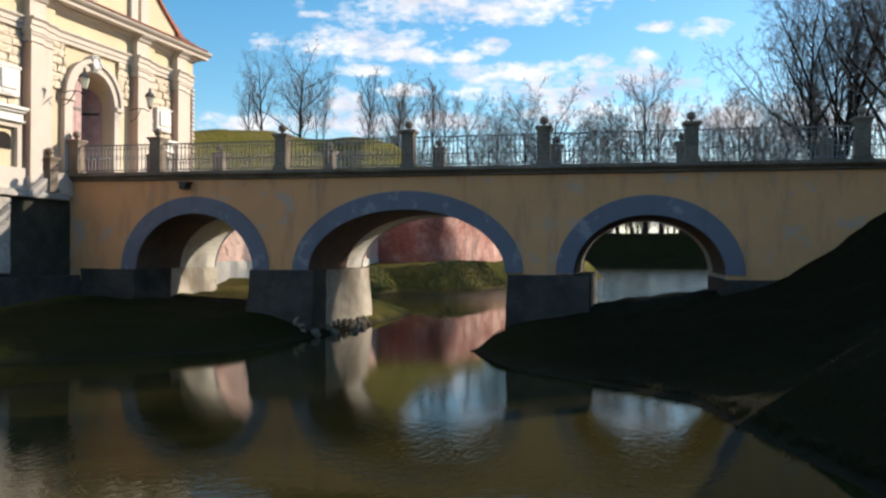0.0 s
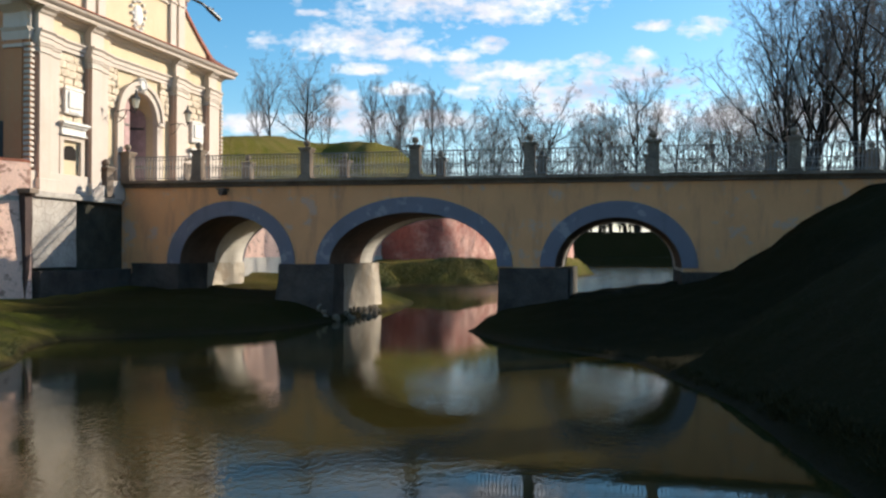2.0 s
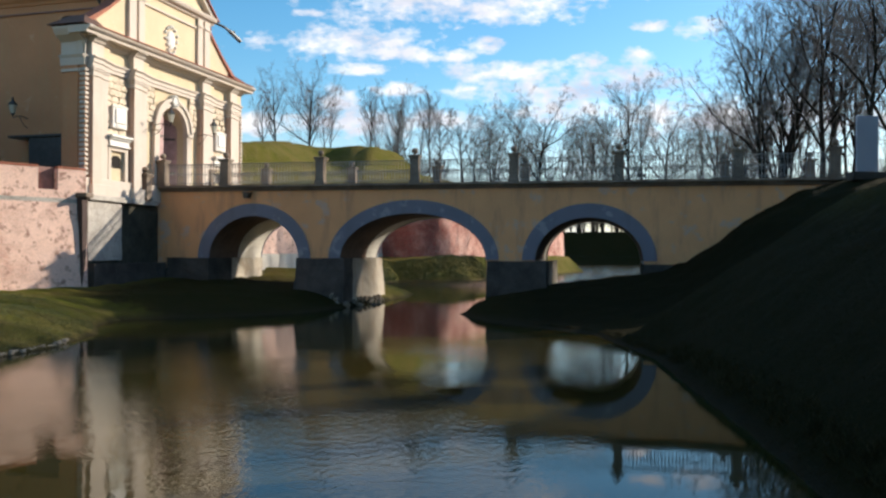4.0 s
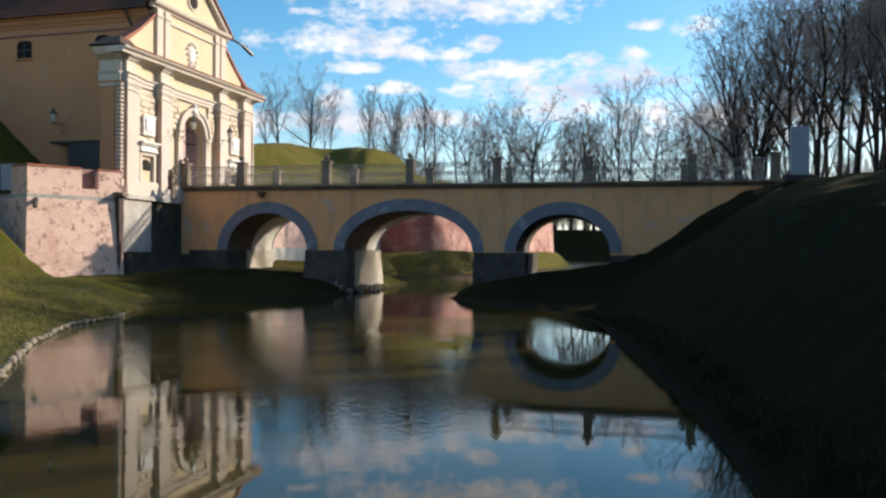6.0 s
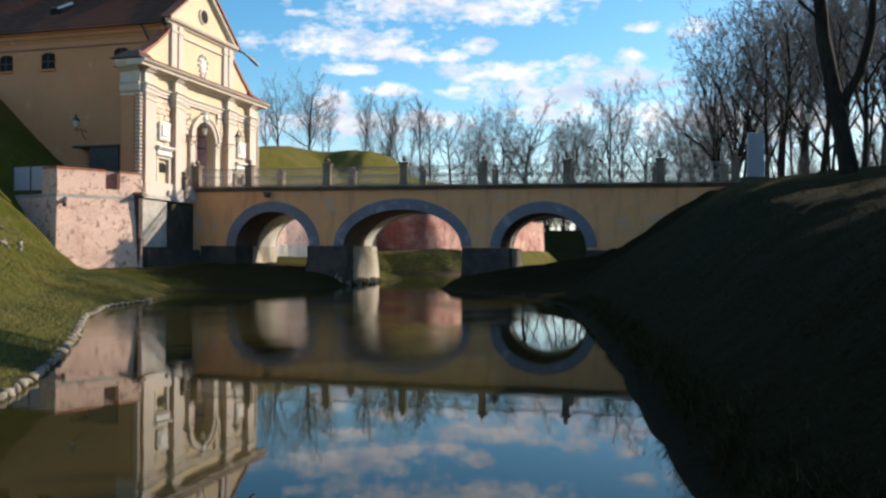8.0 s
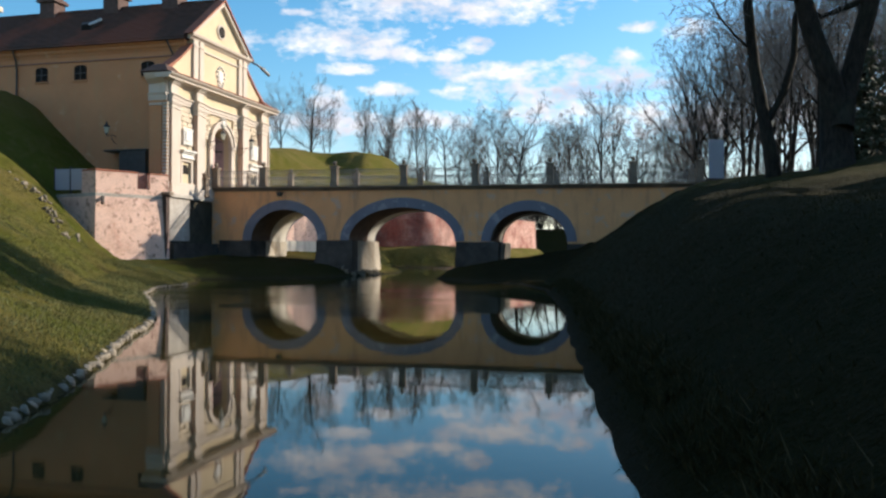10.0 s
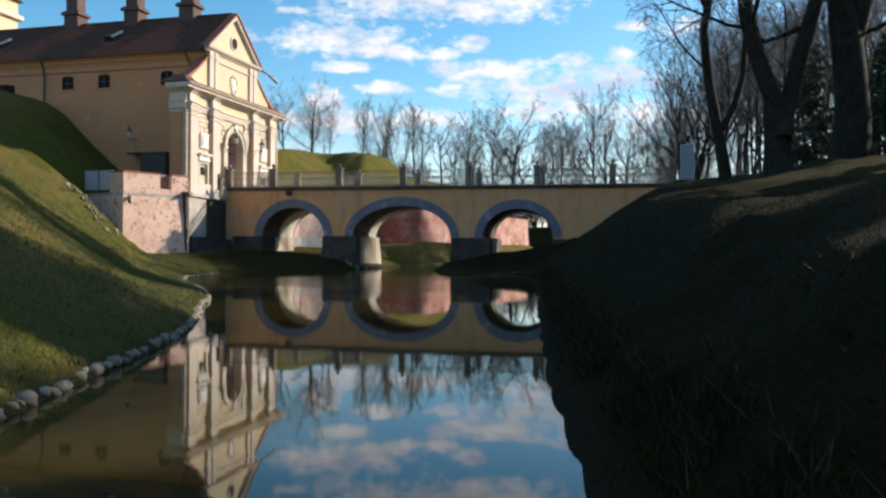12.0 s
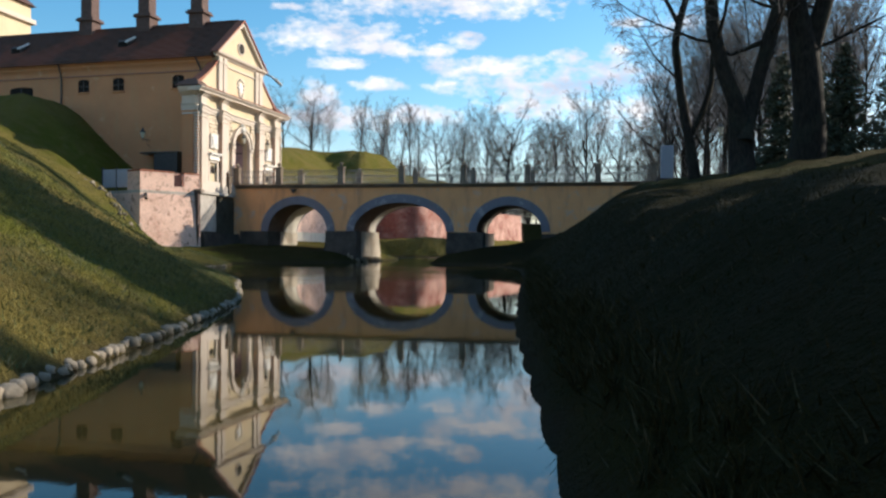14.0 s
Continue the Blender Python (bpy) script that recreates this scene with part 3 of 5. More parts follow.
part("cornice", prism([(FAR - y, z) for y, z in COR], "x", -14.2, 20.4), M_OLD, bridge, "dark weathered stone cornice")
part("deck", box(-14.4, 21.0, 0.5, FAR - 0.5, 5.962, 6.2), M_GRAVEL, bridge, "gravelled roadway")
bm = bmesh.new()
tube([(-8.9, 0.1, 5.66), (-8.9, -0.45, 5.62)], 0.13, 8, bm)
add_box(bm, -9.1, -8.7, -0.42, 0.05, 5.74, 5.82)
part("water_spout", bm, M_LEAD, bridge, "dark iron rain spout")

# railings: posts with caps and balls, iron panels with bars between them
POSTS = [-13.84, -10.2, -4.95, 0.0, 4.93, 9.9, 15.2, 19.3]


def post_mesh():
    bm = bmesh.new()
    add_box(bm, -0.27, 0.27, -0.27, 0.27, 0.0, 0.14, 0.015)
    add_box(bm, -0.22, 0.22, -0.22, 0.22, 0.14, 1.2, 0.012)
    add_box(bm, -0.26, 0.26, -0.26, 0.26, 1.2, 1.27, 0.015)
    add_box(bm, -0.31, 0.31, -0.31, 0.31, 1.27, 1.36, 0.02)
    return mesh_of(bm, "post", M_OLD)


def ball_mesh():
    prof = [(0.10, 1.36), (0.11, 1.39), (0.055, 1.43), (0.06, 1.45)]
    prof += [(0.155 * math.sin(radians(a)), 1.58 - 0.155 * math.cos(radians(a))) for a in range(25, 180, 22)] + [(0.01, 1.735)]
    return mesh_of(lathe(prof, 14), "ball", M_OLD, True)


def bar_mesh():
    """An iron bar with a scroll at half height."""
    bm = bmesh.new()
    add_box(bm, -0.013, 0.013, -0.013, 0.013, 0.10, 1.10)
    pts = [(0.05 * math.cos(a), 0.0, 0.60 + 0.10 * math.sin(a)) for a in np.linspace(-2.6, 2.6, 9)]
    tube(pts, 0.010, 4, bm)
    tube([(-p[0], 0.0, p[2]) for p in pts], 0.010, 4, bm)
    tube([(0.0, 0, 0.98), (0.045, 0, 1.02), (0.0, 0, 1.07), (-0.045, 0, 1.02), (0.0, 0, 0.98)], 0.008, 4, bm)
    return mesh_of(bm, "bar", M_RAIL)


POST, BALL, BAR = post_mesh(), ball_mesh(), bar_mesh()
for ry, label in ((-0.02, "stone and wrought-iron railing along the bridge edge"), (4.97, "stone and wrought-iron railing on the far bridge edge")):
    railing = tagged(empty("bridge_railing", pose(0, ry, DECK)), label, "railing", group="railings of the bridge")
    for px in POSTS:
        p = part("post", POST, None, railing, "grey stone post with cap", at=pose(px, 0, 0))
        part("ball", BALL, None, p)
    for a, b in zip(POSTS, POSTS[1:]):
        bm = bmesh.new()
        a, b = a + 0.22, b - 0.22
        add_box(bm, a, b, -0.035, 0.035, 1.085, 1.125)
        add_box(bm, a, b, -0.018, 0.018, 0.93, 0.955)
        add_box(bm, a, b, -0.02, 0.02, 0.09, 0.125)
        panel = part("railing_panel", bm, M_RAIL, railing, "grey painted iron rails with scrolled bars")
        n = round((b - a) / 0.16)
        for k in range(1, n):
            part("bar", BAR, None, panel, at=pose(a + (b - a) * k / n, 0, 0))

# ---------------------------------------------------------------- gatehouse
gate = tagged(empty("gatehouse", pose(-13.95, 1.3, 0, 0, 0, -3.3)), "cream baroque gatehouse with pilasters, pediment and dark tiled roof", "gatehouse")
HALF, TOP = 7.05, 13.0


def opening(y0, y1, z0, z1, hole_w, spring, n=18):
    """An upright slab's outline with a round-headed doorway."""
    return [(y0, z0), (-hole_w, z0)] + arc(0, spring, hole_w, hole_w, n) + [(hole_w, z0), (y1, z0), (y1, z1), (y0, z1)]


FACE = -0.25  # plane of the wall between the pilasters
wall_mesh = mesh_of(prism(opening(-HALF, HALF, 6.2, TOP - 0.4, 1.3, 9.35), "x", -1.35, FACE), "portal_wall", M_CREAM)
wall_mesh.materials.append(M_SIDE)
# flanks take the plaster coloured for shade
for poly in wall_mesh.polygons:
    if abs(poly.normal.y) > 0.9 and abs(poly.center.y) > 5:
        poly.material_index = 1
part("portal_wall", wall_mesh, None, gate, "pale plaster portal wall")
part("portal_base", box(-1.4, 0.06, -HALF - 0.05, HALF + 0.05, 5.3, 6.198, 0.02), M_WHITE, gate)
PIL = [-6.2, -3.15, 3.15, 6.2]


def two_tone(name, bm):
    """White front; warm painted sides that also carry the tone of their shade."""
    me = mesh_of(bm, name, M_WHITE)
    me.materials.append(M_RETURN)
    for poly in me.polygons:
        if abs(poly.normal.y) > 0.9:
            poly.material_index = 1
    return me


def capital_mesh(front, y0, y1):
    prof = [(10.95, 0.0), (10.97, 0.05), (11.03, 0.05), (11.05, 0.01), (11.20, 0.01), (11.24, 0.05), (11.32, 0.06), (11.34, 0.09), (11.42, 0.09)]
    bm = bmesh.new()
    rings = [[bm.verts.new((x, y, z)) for x, y in ((FACE, y0 - o), (front + o, y0 - o), (front + o, y1 + o), (FACE, y1 + o))] for z, o in prof]
    for u, v in zip(rings, rings[1:]):
        for i in range(4):
            j = (i + 1) % 4
            bm.faces.new((u[i], u[j], v[j], v[i]))
    bm.faces.new(rings[0])
    bm.faces.new(rings[-1])
    return mesh_of(bm, "capital", M_WHITE)


BACK_SHAFT = two_tone("pilaster", box(FACE, 0.0, -0.62, 0.70, 5.3, 10.95))
FORE_SHAFT = two_tone("fore_pilaster", box(0.0, 0.19, -0.60, 0.02, 5.4, 10.95, 0.012))
BACK_CAP, FORE_CAP = capital_mesh(0.0, -0.62, 0.70), capital_mesh(0.19, -0.60, 0.02)
FOOT = mesh_of(box(FACE, 0.26, -0.66, 0.74, 5.3, 5.9, 0.03), "pedestal", M_WHITE)
for py in PIL:
    pil = part("pilaster", BACK_SHAFT, None, gate, at=pose(0, py, 0))
    part("fore_pilaster", FORE_SHAFT, None, pil)
    part("capital", BACK_CAP, None, pil)
    part("capital", FORE_CAP, None, pil, at=pose(0, 0, 0.004))
    part("pedestal", FOOT, None, pil)


def entablature(y0, y1, out):
    """Architrave, frieze and cornice over one stretch, standing out by some amount."""
    prof = [(-0.5, 11.42), (out + 0.10, 11.42), (out + 0.10, 11.58), (out + 0.15, 11.60), (out + 0.15, 11.76), (out + 0.24, 11.84), (out + 0.24, 11.90), (out + 0.06, 11.92)]
    prof += [(out + 0.06, 12.52), (out + 0.14, 12.56), (out + 0.20, 12.66), (out + 0.34, 12.75), (out + 0.34, 12.80), (-0.5, 12.80)]
    return prism([(x, z) for x, z in prof], "y", y0, y1)


def frieze_strip(y0, y1, out):
    return box(-0.4, out + 0.066, y0, y1, 11.93, 12.51)


last = -HALF - 0.1
for py in PIL:
    for a, b, o in ((last, py - 0.70, FACE + 0.05), (py - 0.70, py + 0.12, 0.14), (py + 0.12, py + 0.80, -0.04)):
        if b - a > 0.05:
            part("entablature", entablature(a, b, o), M_WHITE, gate, "moulded white entablature")
            if o < 0:
                part("frieze", frieze_strip(a + 0.02, b - 0.02, o), M_CREAM, gate, "cream frieze panel")
    last = py + 0.80
part("entablature", entablature(last, HALF + 0.1, FACE + 0.05), M_WHITE, gate)
# thin continuous shelf of the cornice and the tiles on it
SHELF = [(-0.5, 12.80), (0.52, 12.80), (0.54, 12.92), (0.64, 12.97), (0.72, 13.04), (0.74, 13.13), (-0.5, 13.13)]
part("cornice_shelf", prism(SHELF, "y", -HALF - 0.64, HALF + 0.64), M_WHITE, gate, "projecting white cornice shelf")
part("cornice_tiles", prism([(-0.5, 13.135), (0.80, 13.135), (0.80, 13.18), (-0.5, 13.42)], "y", -HALF - 0.2, HALF + 0.2), M_COPING, gate, "red tiles on top of the cornice")
# returns of the cornice on the flanks
for side in (-1, 1):
    prof = [(0, 11.42), (0.12, 11.42), (0.15, 11.76), (0.24, 11.9), (0.06, 11.92), (0.06, 12.52), (0.18, 12.6), (0.46, 12.76), (0.62, 13.02), (0.64, 13.12), (0, 13.2)]
    part("entablature", prism([(side * (HALF + o), z) for o, z in prof], "x", -1.35, 0.0), M_WHITE, gate)
    part("flank_pilaster", box(-1.15, -0.35, side * HALF - 0.12, side * HALF + 0.12, 6.2, 11.42, 0.012), M_SIDE, gate)
    part("flank_capital", box(-1.25, -0.25, side * HALF - 0.2, side * HALF + 0.2, 11.1, 11.25, 0.02), M_WHITE, gate)
    # small hipped roof over the end of the cornice
    bm = bmesh.new()
    lo = [bm.verts.new((x, side * y, 13.2)) for x, y in ((-1.6, 6.2), (0.5, 6.2), (0.5, HALF + 0.75), (-1.6, HALF + 0.75))]
    hi = [bm.verts.new((x, side * y, 13.9)) for x, y in ((-1.2, 6.0), (-0.4, 6.0), (-0.4, 6.7), (-1.2, 6.7))]
    for i in range(4):
        j = (i + 1) % 4
        bm.faces.new((lo[i], lo[j], hi[j], hi[i]))
    bm.faces.new(lo)
    bm.faces.new(hi)
    part("end_roof", bm, M_TILE, gate, "small dark tiled roof over the cornice end")

# toothed quoins up the corner
bm = bmesh.new()
add_box(bm, -0.26, 0.10, -0.12, 0.12, 0.0, 0.15, 0.05)
QUOIN = mesh_of(bm, "quoin", M_WHITE)
for side in (-1, 1):
    part("corner_strip", box(-0.5, -0.03, side * HALF - 0.05, side * HALF + 0.05, 6.2, 11.42), M_SIDE, gate)
    for k in range(23):
        part("quoin", QUOIN, None, gate, at=pose(-0.02, side * (HALF + 0.02), 6.3 + k * 0.22))

# rusticated bays: rough ashlars laid in courses, plaque, hood and niche
random.seed(4)
BLOCKS = []
for k in range(5):
    bm = bmesh.new()
    add_box(bm, 0, 1, 0, 1, 0, 1)
    bmesh.ops.subdivide_edges(bm, edges=bm.edges, cuts=2, use_grid_fill=True)
    for w in bm.verts:
        if w.co.x > 0.5:
            w.co.x = 0.35 + 0.65 * (1 - 1.2 * abs(w.co.y - 0.5) ** 2 - 1.2 * abs(w.co.z - 0.5) ** 2) + random.uniform(-0.2, 0.2)
    BLOCKS.append(mesh_of(bm, "ashlar", M_ASHLAR, True))


def courses(bay, c, half, z, top, skip=None):
    """Rough blocks in courses between two heights, with an opening left free."""
    row = 0
    while z < top:
        y = -half + (0.0 if row % 2 else -0.2)
        while y < half:
            w = random.uniform(0.40, 0.66)
            a, b = max(y, -half), min(y + w, half)
            if b - a > 0.12 and not (skip and skip(0.5 * (a + b), z + 0.16)):
                m = Matrix.Translation((FACE + 0.02, c + a + 0.01, z + 0.01)) @ Matrix.Diagonal((random.uniform(0.09, 0.17), b - a - 0.02, 0.30, 1))
                part("ashlar", BLOCKS[random.randrange(5)], None, bay, at=m)
            y += w
        z, row = z + 0.32, row + 1


for side in (-1, 1):
    c = side * 4.68
    bay = part("rustic_bay", box(FACE, FACE + 0.03, c - 0.80, c + 0.80, 6.3, 11.4), M_ASHLAR, gate, "bay of rough-hewn cream stone blocks")
    courses(bay, c, 0.80, 8.45, 11.2)
    bm = box(FACE, 0.06, c - 0.54, c + 0.54, 8.78, 9.86, 0.03)
    add_box(bm, 0.0, 0.10, c - 0.60, c + 0.60, 9.80, 9.9, 0.02)
    add_box(bm, 0.0, 0.13, c - 0.38, c + 0.38, 9.02, 9.72, 0.05)
    add_box(bm, 0.0, 0.10, c - 0.30, c + 0.30, 8.84, 8.98, 0.04)
    part("plaque", bm, M_PLAQUE, gate, "white carved coat-of-arms plaque")
    bm = box(FACE, 0.26, c - 0.84, c + 0.80, 8.30, 8.42, 0.02)
    add_box(bm, FACE, 0.16, c - 0.78, c + 0.76, 8.20, 8.30, 0.03)
    add_box(bm, FACE, 0.06, c - 0.74, c + 0.72, 7.94, 8.20, 0.01)
    add_box(bm, FACE, 0.12, c - 0.78, c + 0.76, 7.86, 7.94, 0.02)
    part("hood", bm, M_PLAQUE, gate, "moulded white window hood")
    part("niche_panel", prism([(c - 0.62, 5.7), (c + 0.62, 5.7), (c + 0.62, 7.86), (c - 0.62, 7.86)], "x", FACE, FACE + 0.06), M_CREAM, gate)
    for a, b, z0, z1 in ((c - 0.74, c - 0.52, 5.7, 7.86), (c + 0.52, c + 0.74, 5.7, 7.86), (c - 0.52, c + 0.52, 7.66, 7.86)):
        part("niche_frame", box(FACE, -0.02, a, b, z0, z1, 0.015), M_WHITE, gate)
    out = [(c - 0.36, 6.85)] + arc(c, 7.22, 0.36, 0.25, 10) + [(c + 0.36, 6.85)]
    part("niche_window", prism(out, "x", FACE + 0.05, FACE + 0.09), M_GLASSDARK, gate, "small round-headed dark window")
    # stones beside the arch, up to the entablature
    c = side * 1.98
    bay = part("rustic_bay", box(FACE, FACE + 0.015, c - 0.36, c + 0.36, 9.5, 11.4), M_ASHLAR, gate, "rough-hewn cream stones beside the arch")
    courses(bay, c, 0.36, 9.55, 11.2, lambda y, z, c=c: math.hypot(y + c, z - 9.35) < 1.85)

# doorway
bm = prism(arc(0, 9.35, 1.27, 1.27, 24) + arc(0, 9.35, 1.72, 1.72, 24)[::-1], "x", FACE - 0.05, -0.04)
prism(arc(0, 9.35, 1.58, 1.58, 24) + arc(0, 9.35, 1.76, 1.76, 24)[::-1], "x", -0.06, 0.05, bm)
part("archivolt", bm, M_WHITE, gate, "moulded round arch over the gate")
for side in (-1, 1):
    bm = bmesh.new()
    add_box(bm, FACE - 0.05, -0.05, side * 1.5 - 0.22, side * 1.5 + 0.22, 6.2, 9.2, 0.01)
    add_box(bm, FACE - 0.05, 0.04, side * 1.5 - 0.28, side * 1.5 + 0.28, 9.18, 9.36, 0.02)
    part("jamb", bm, M_WHITE, gate)
bm = prism([(-0.2, 10.6), (0.2, 10.6), (0.3, 11.2), (0, 11.36), (-0.3, 11.2)], "x", FACE, 0.06)
bmesh.ops.bevel(bm, geom=bm.edges[:], offset=0.05, segments=2, affect="EDGES")
for a in range(0, 360, 40):
    r = bmesh.ops.create_icosphere(bm, subdivisions=1, radius=0.09)
    bmesh.ops.translate(bm, verts=r["verts"], vec=(0.06, 0.24 * math.cos(radians(a)), 10.98 + 0.26 * math.sin(radians(a))))
part("keystone", bm, M_PLAQUE, gate, "carved keystone cartouche")
# two leaves of the gate, one shut and one ajar
for side in (1, -1):
    rim = [(side * y, z) for y, z in arc(0, 9.35, 1.28, 1.28, 24) if y < -0.02]
    swing = pose(-0.72, side * -1.28, 0, 0, 0, 0 if side == 1 else -64) @ pose(0.72, side * 1.28, 0)
    leaf = part("gate_leaf", prism([(side * -1.28, 6.22)] + rim + [(side * -0.01, 10.62), (side * -0.01, 6.22)], "x", -0.78, -0.70), M_GATE, gate, "shut faded pink-brown plank gate leaf" if side == 1 else "plank gate leaf standing ajar", at=swing)
    for k in range(4):
        y = side * (-1.12 + k * 0.29)
        part("plank", box(-0.70, -0.675, y - 0.135, y + 0.135, 6.24, 9.35 + math.sqrt(max(0.05, 1.25**2 - (abs(y) + 0.13) ** 2)) - 0.03, 0.01), M_GATE, leaf)
    for z in (7.1, 9.0):
        part("strap_hinge", box(-0.68, -0.655, min(side * -1.2, side * -0.06), max(side * -1.2, side * -0.06), z, z + 0.12, 0.008), M_LEAD, leaf)

# upper storey and pediment
part("attic_wall", box(-1.52, -0.3, -3.75, 3.75, 13.0, 16.3), M_CREAM, gate, "cream upper wall")
for side in (-1, 1):
    for o, w in ((3.45, 0.28), (2.72, 0.24)):
        bm = bmesh.new()
        add_box(bm, -0.32, -0.14, side * o - w, side * o + w, 13.2, 16.25, 0.01)
        add_box(bm, -0.32, -0.08, side * o - w - 0.05, side * o + w + 0.05, 15.75, 15.86, 0.01)
        add_box(bm, -0.32, -0.06, side * o - w - 0.07, side * o + w + 0.07, 13.2, 13.5, 0.01)
        part("attic_pilaster", bm, M_WHITE, gate)
part("attic_rail", box(-0.32, -0.20, -2.48, 2.48, 15.62, 15.74, 0.01), M_WHITE, gate)
prof = [(-0.4, 16.22), (-0.2, 16.22), (-0.12, 16.34), (0.02, 16.40), (0.08, 16.5), (0.10, 16.60), (-0.4, 16.64)]
part("pediment_cornice", prism(prof, "y", -4.15, 4.15), M_WHITE, gate)
part("pediment", prism([(-3.9, 16.5), (3.9, 16.5), (0, 19.65)], "x", -1.52, -0.28), M_CREAM, gate, "cream gable wall")
for side in (-1, 1):
    bm = prism([(side * 4.25, 16.52), (side * 3.8, 16.52), (0, 19.55), (0, 19.92)], "x", -0.4, 0.0)
    part("raking_cornice", bm, M_WHITE, gate)
    bm = prism([(side * 4.38, 16.50), (side * 4.24, 16.50), (0, 19.90), (0, 20.06)], "x", -0.6, 0.12)
    part("gable_coping", bm, M_COPING, gate, "red tile coping")
    # wing wall that leans against the upper storey
    wing = [(side * 3.75, 13.15), (side * 7.0, 13.15), (side * 6.9, 13.3), (side * 5.2, 14.55), (side * 3.75, 15.75)]
    part("wing_wall", prism(wing, "x", -0.85, -0.32), M_CREAM, gate)
    cope = [(side * 7.35, 13.18), (side * 7.3, 13.34), (side * 5.2, 14.72), (side * 3.75, 15.95), (side * 3.75, 15.75), (side * 5.2, 14.54), (side * 6.9, 13.28)]
    part("wing_coping", prism(cope, "x", -0.95, -0.2), M_COPING, gate, "red tile coping")
part("oculus_frame", lathe([(0.52, 0.0), (0.55, 0.08), (0.42, 0.10)], 24), M_WHITE, gate, at=pose(-0.28, 0, 17.65, 0, 90, 0))
part("oculus", lathe([(0.43, 0.0), (0.43, 0.03), (0.02, 0.05)], 24), M_GLASSDARK, gate, "dark round window", at=pose(-0.2, 0, 17.65, 0, 90, 0))
bm = bmesh.new()
r = bmesh.ops.create_uvsphere(bm, u_segments=20, v_segments=12, radius=1.0)
bmesh.ops.transform(bm, verts=r["verts"], matrix=Matrix.Translation((-0.28, 0, 14.35)) @ Matrix.Diagonal((0.12, 0.36, 0.52, 1)))
for k in range(14):
    a = math.tau * k / 14
    r = bmesh.ops.create_icosphere(bm, subdivisions=1, radius=0.11)
    bmesh.ops.translate(bm, verts=r["verts"], vec=(-0.25, 0.50 * math.cos(a) * (1 + 0.2 * math.sin(3 * a)), 14.35 + 0.74 * math.sin(a)))
part("medallion", bm, M_PLAQUE, gate, "white oval carved medallion", True)
bm = tube([(-0.2, 4.2, 16.5), (0.2, 4.8, 16.3), (0.35, 5.2, 16.1)], 0.08, 6)
tube([(0.33, 5.1, 16.15), (0.42, 5.4, 16.0), (0.5, 5.75, 15.84), (0.55, 6.0, 15.74)], 0.13, 8, bm)
tube([(0.42, 5.4, 16.0), (0.4, 5.55, 16.25)], 0.06, 6, bm)
tube([(0.5, 5.75, 15.84), (0.5, 5.95, 16.0)], 0.05, 6, bm)
part("gargoyle_spout", bm, M_IRON, gate, "dark dragon-headed rain spout")

# long wing behind the front
WING = -44.0
for y0, y1 in ((-3.85, -1.62), (1.62, 3.85)):
    part("side_wall", box(WING, -1.5, y0, y1, 3.0, 16.2), M_SIDE, gate, "plain cream plaster wall coloured in its warm shaded tone")
for side in (-1, 1):
    prof = [(3.85, 15.55), (3.93, 15.56), (3.95, 15.68), (4.08, 15.80), (4.10, 15.95), (4.26, 16.05), (4.28, 16.2), (3.85, 16.22)]
    part("eaves_cornice", prism([(side * y, z) for y, z in prof], "x", WING, -0.62), M_SIDE, gate)
    part("string_band", box(WING, -1.36, side * 3.9 - 0.05, side * 3.9 + 0.05, 15.1, 15.17), M_DOOR, gate, "thin red-brown painted band")
roof = part("roof", prism([(-4.5, 16.12), (4.5, 16.12), (4.4, 16.3), (0, 19.98), (-4.4, 16.3)], "x", WING, -0.5), M_TILE, gate, "dark red-brown tiled roof")
# courses of tiles on the slope over the moat
rise, run = 19.98 - 16.3, 4.4
for k in range(26):
    t0, t1 = k / 26, (k + 1) / 26
    y0, z0, y1, z1 = -run * (1 - t0), 16.3 + rise * t0, -run * (1 - t1), 16.3 + rise * t1
    bm = prism([(y0 - 0.03, z0 + 0.05), (y0, z0 - 0.02), (y1, z1 - 0.02), (y1, z1 + 0.01)], "x", WING, -0.45)
    part("tile_course", bm, M_TILE, roof)
part("ridge_roll", tube([(WING, 0, 20.0), (-0.4, 0, 20.0)], 0.14, 8), M_TILE, roof)
for cx in (-4.15, -9.2, -14.9):
    bm = bmesh.new()
    add_box(bm, cx - 0.66, cx + 0.66, -0.62, 0.62, 18.6, 20.75, 0.02)
    add_box(bm, cx - 0.86, cx + 0.86, -0.80, 0.80, 20.75, 20.95, 0.03)
    add_box(bm, cx - 0.76, cx + 0.76, -0.70, 0.70, 20.95, 21.08, 0.03)
    add_box(bm, cx - 0.54, cx + 0.54, -0.52, 0.52, 21.08, 24.0, 0.02)
    chimney = part("chimney", bm, M_BRICKDARK, gate, "tall dark brick chimney")
    part("chimney_cap", box(cx - 0.7, cx + 0.7, -0.66, 0.66, 23.6, 23.9, 0.04), M_BRICKDARK, chimney)
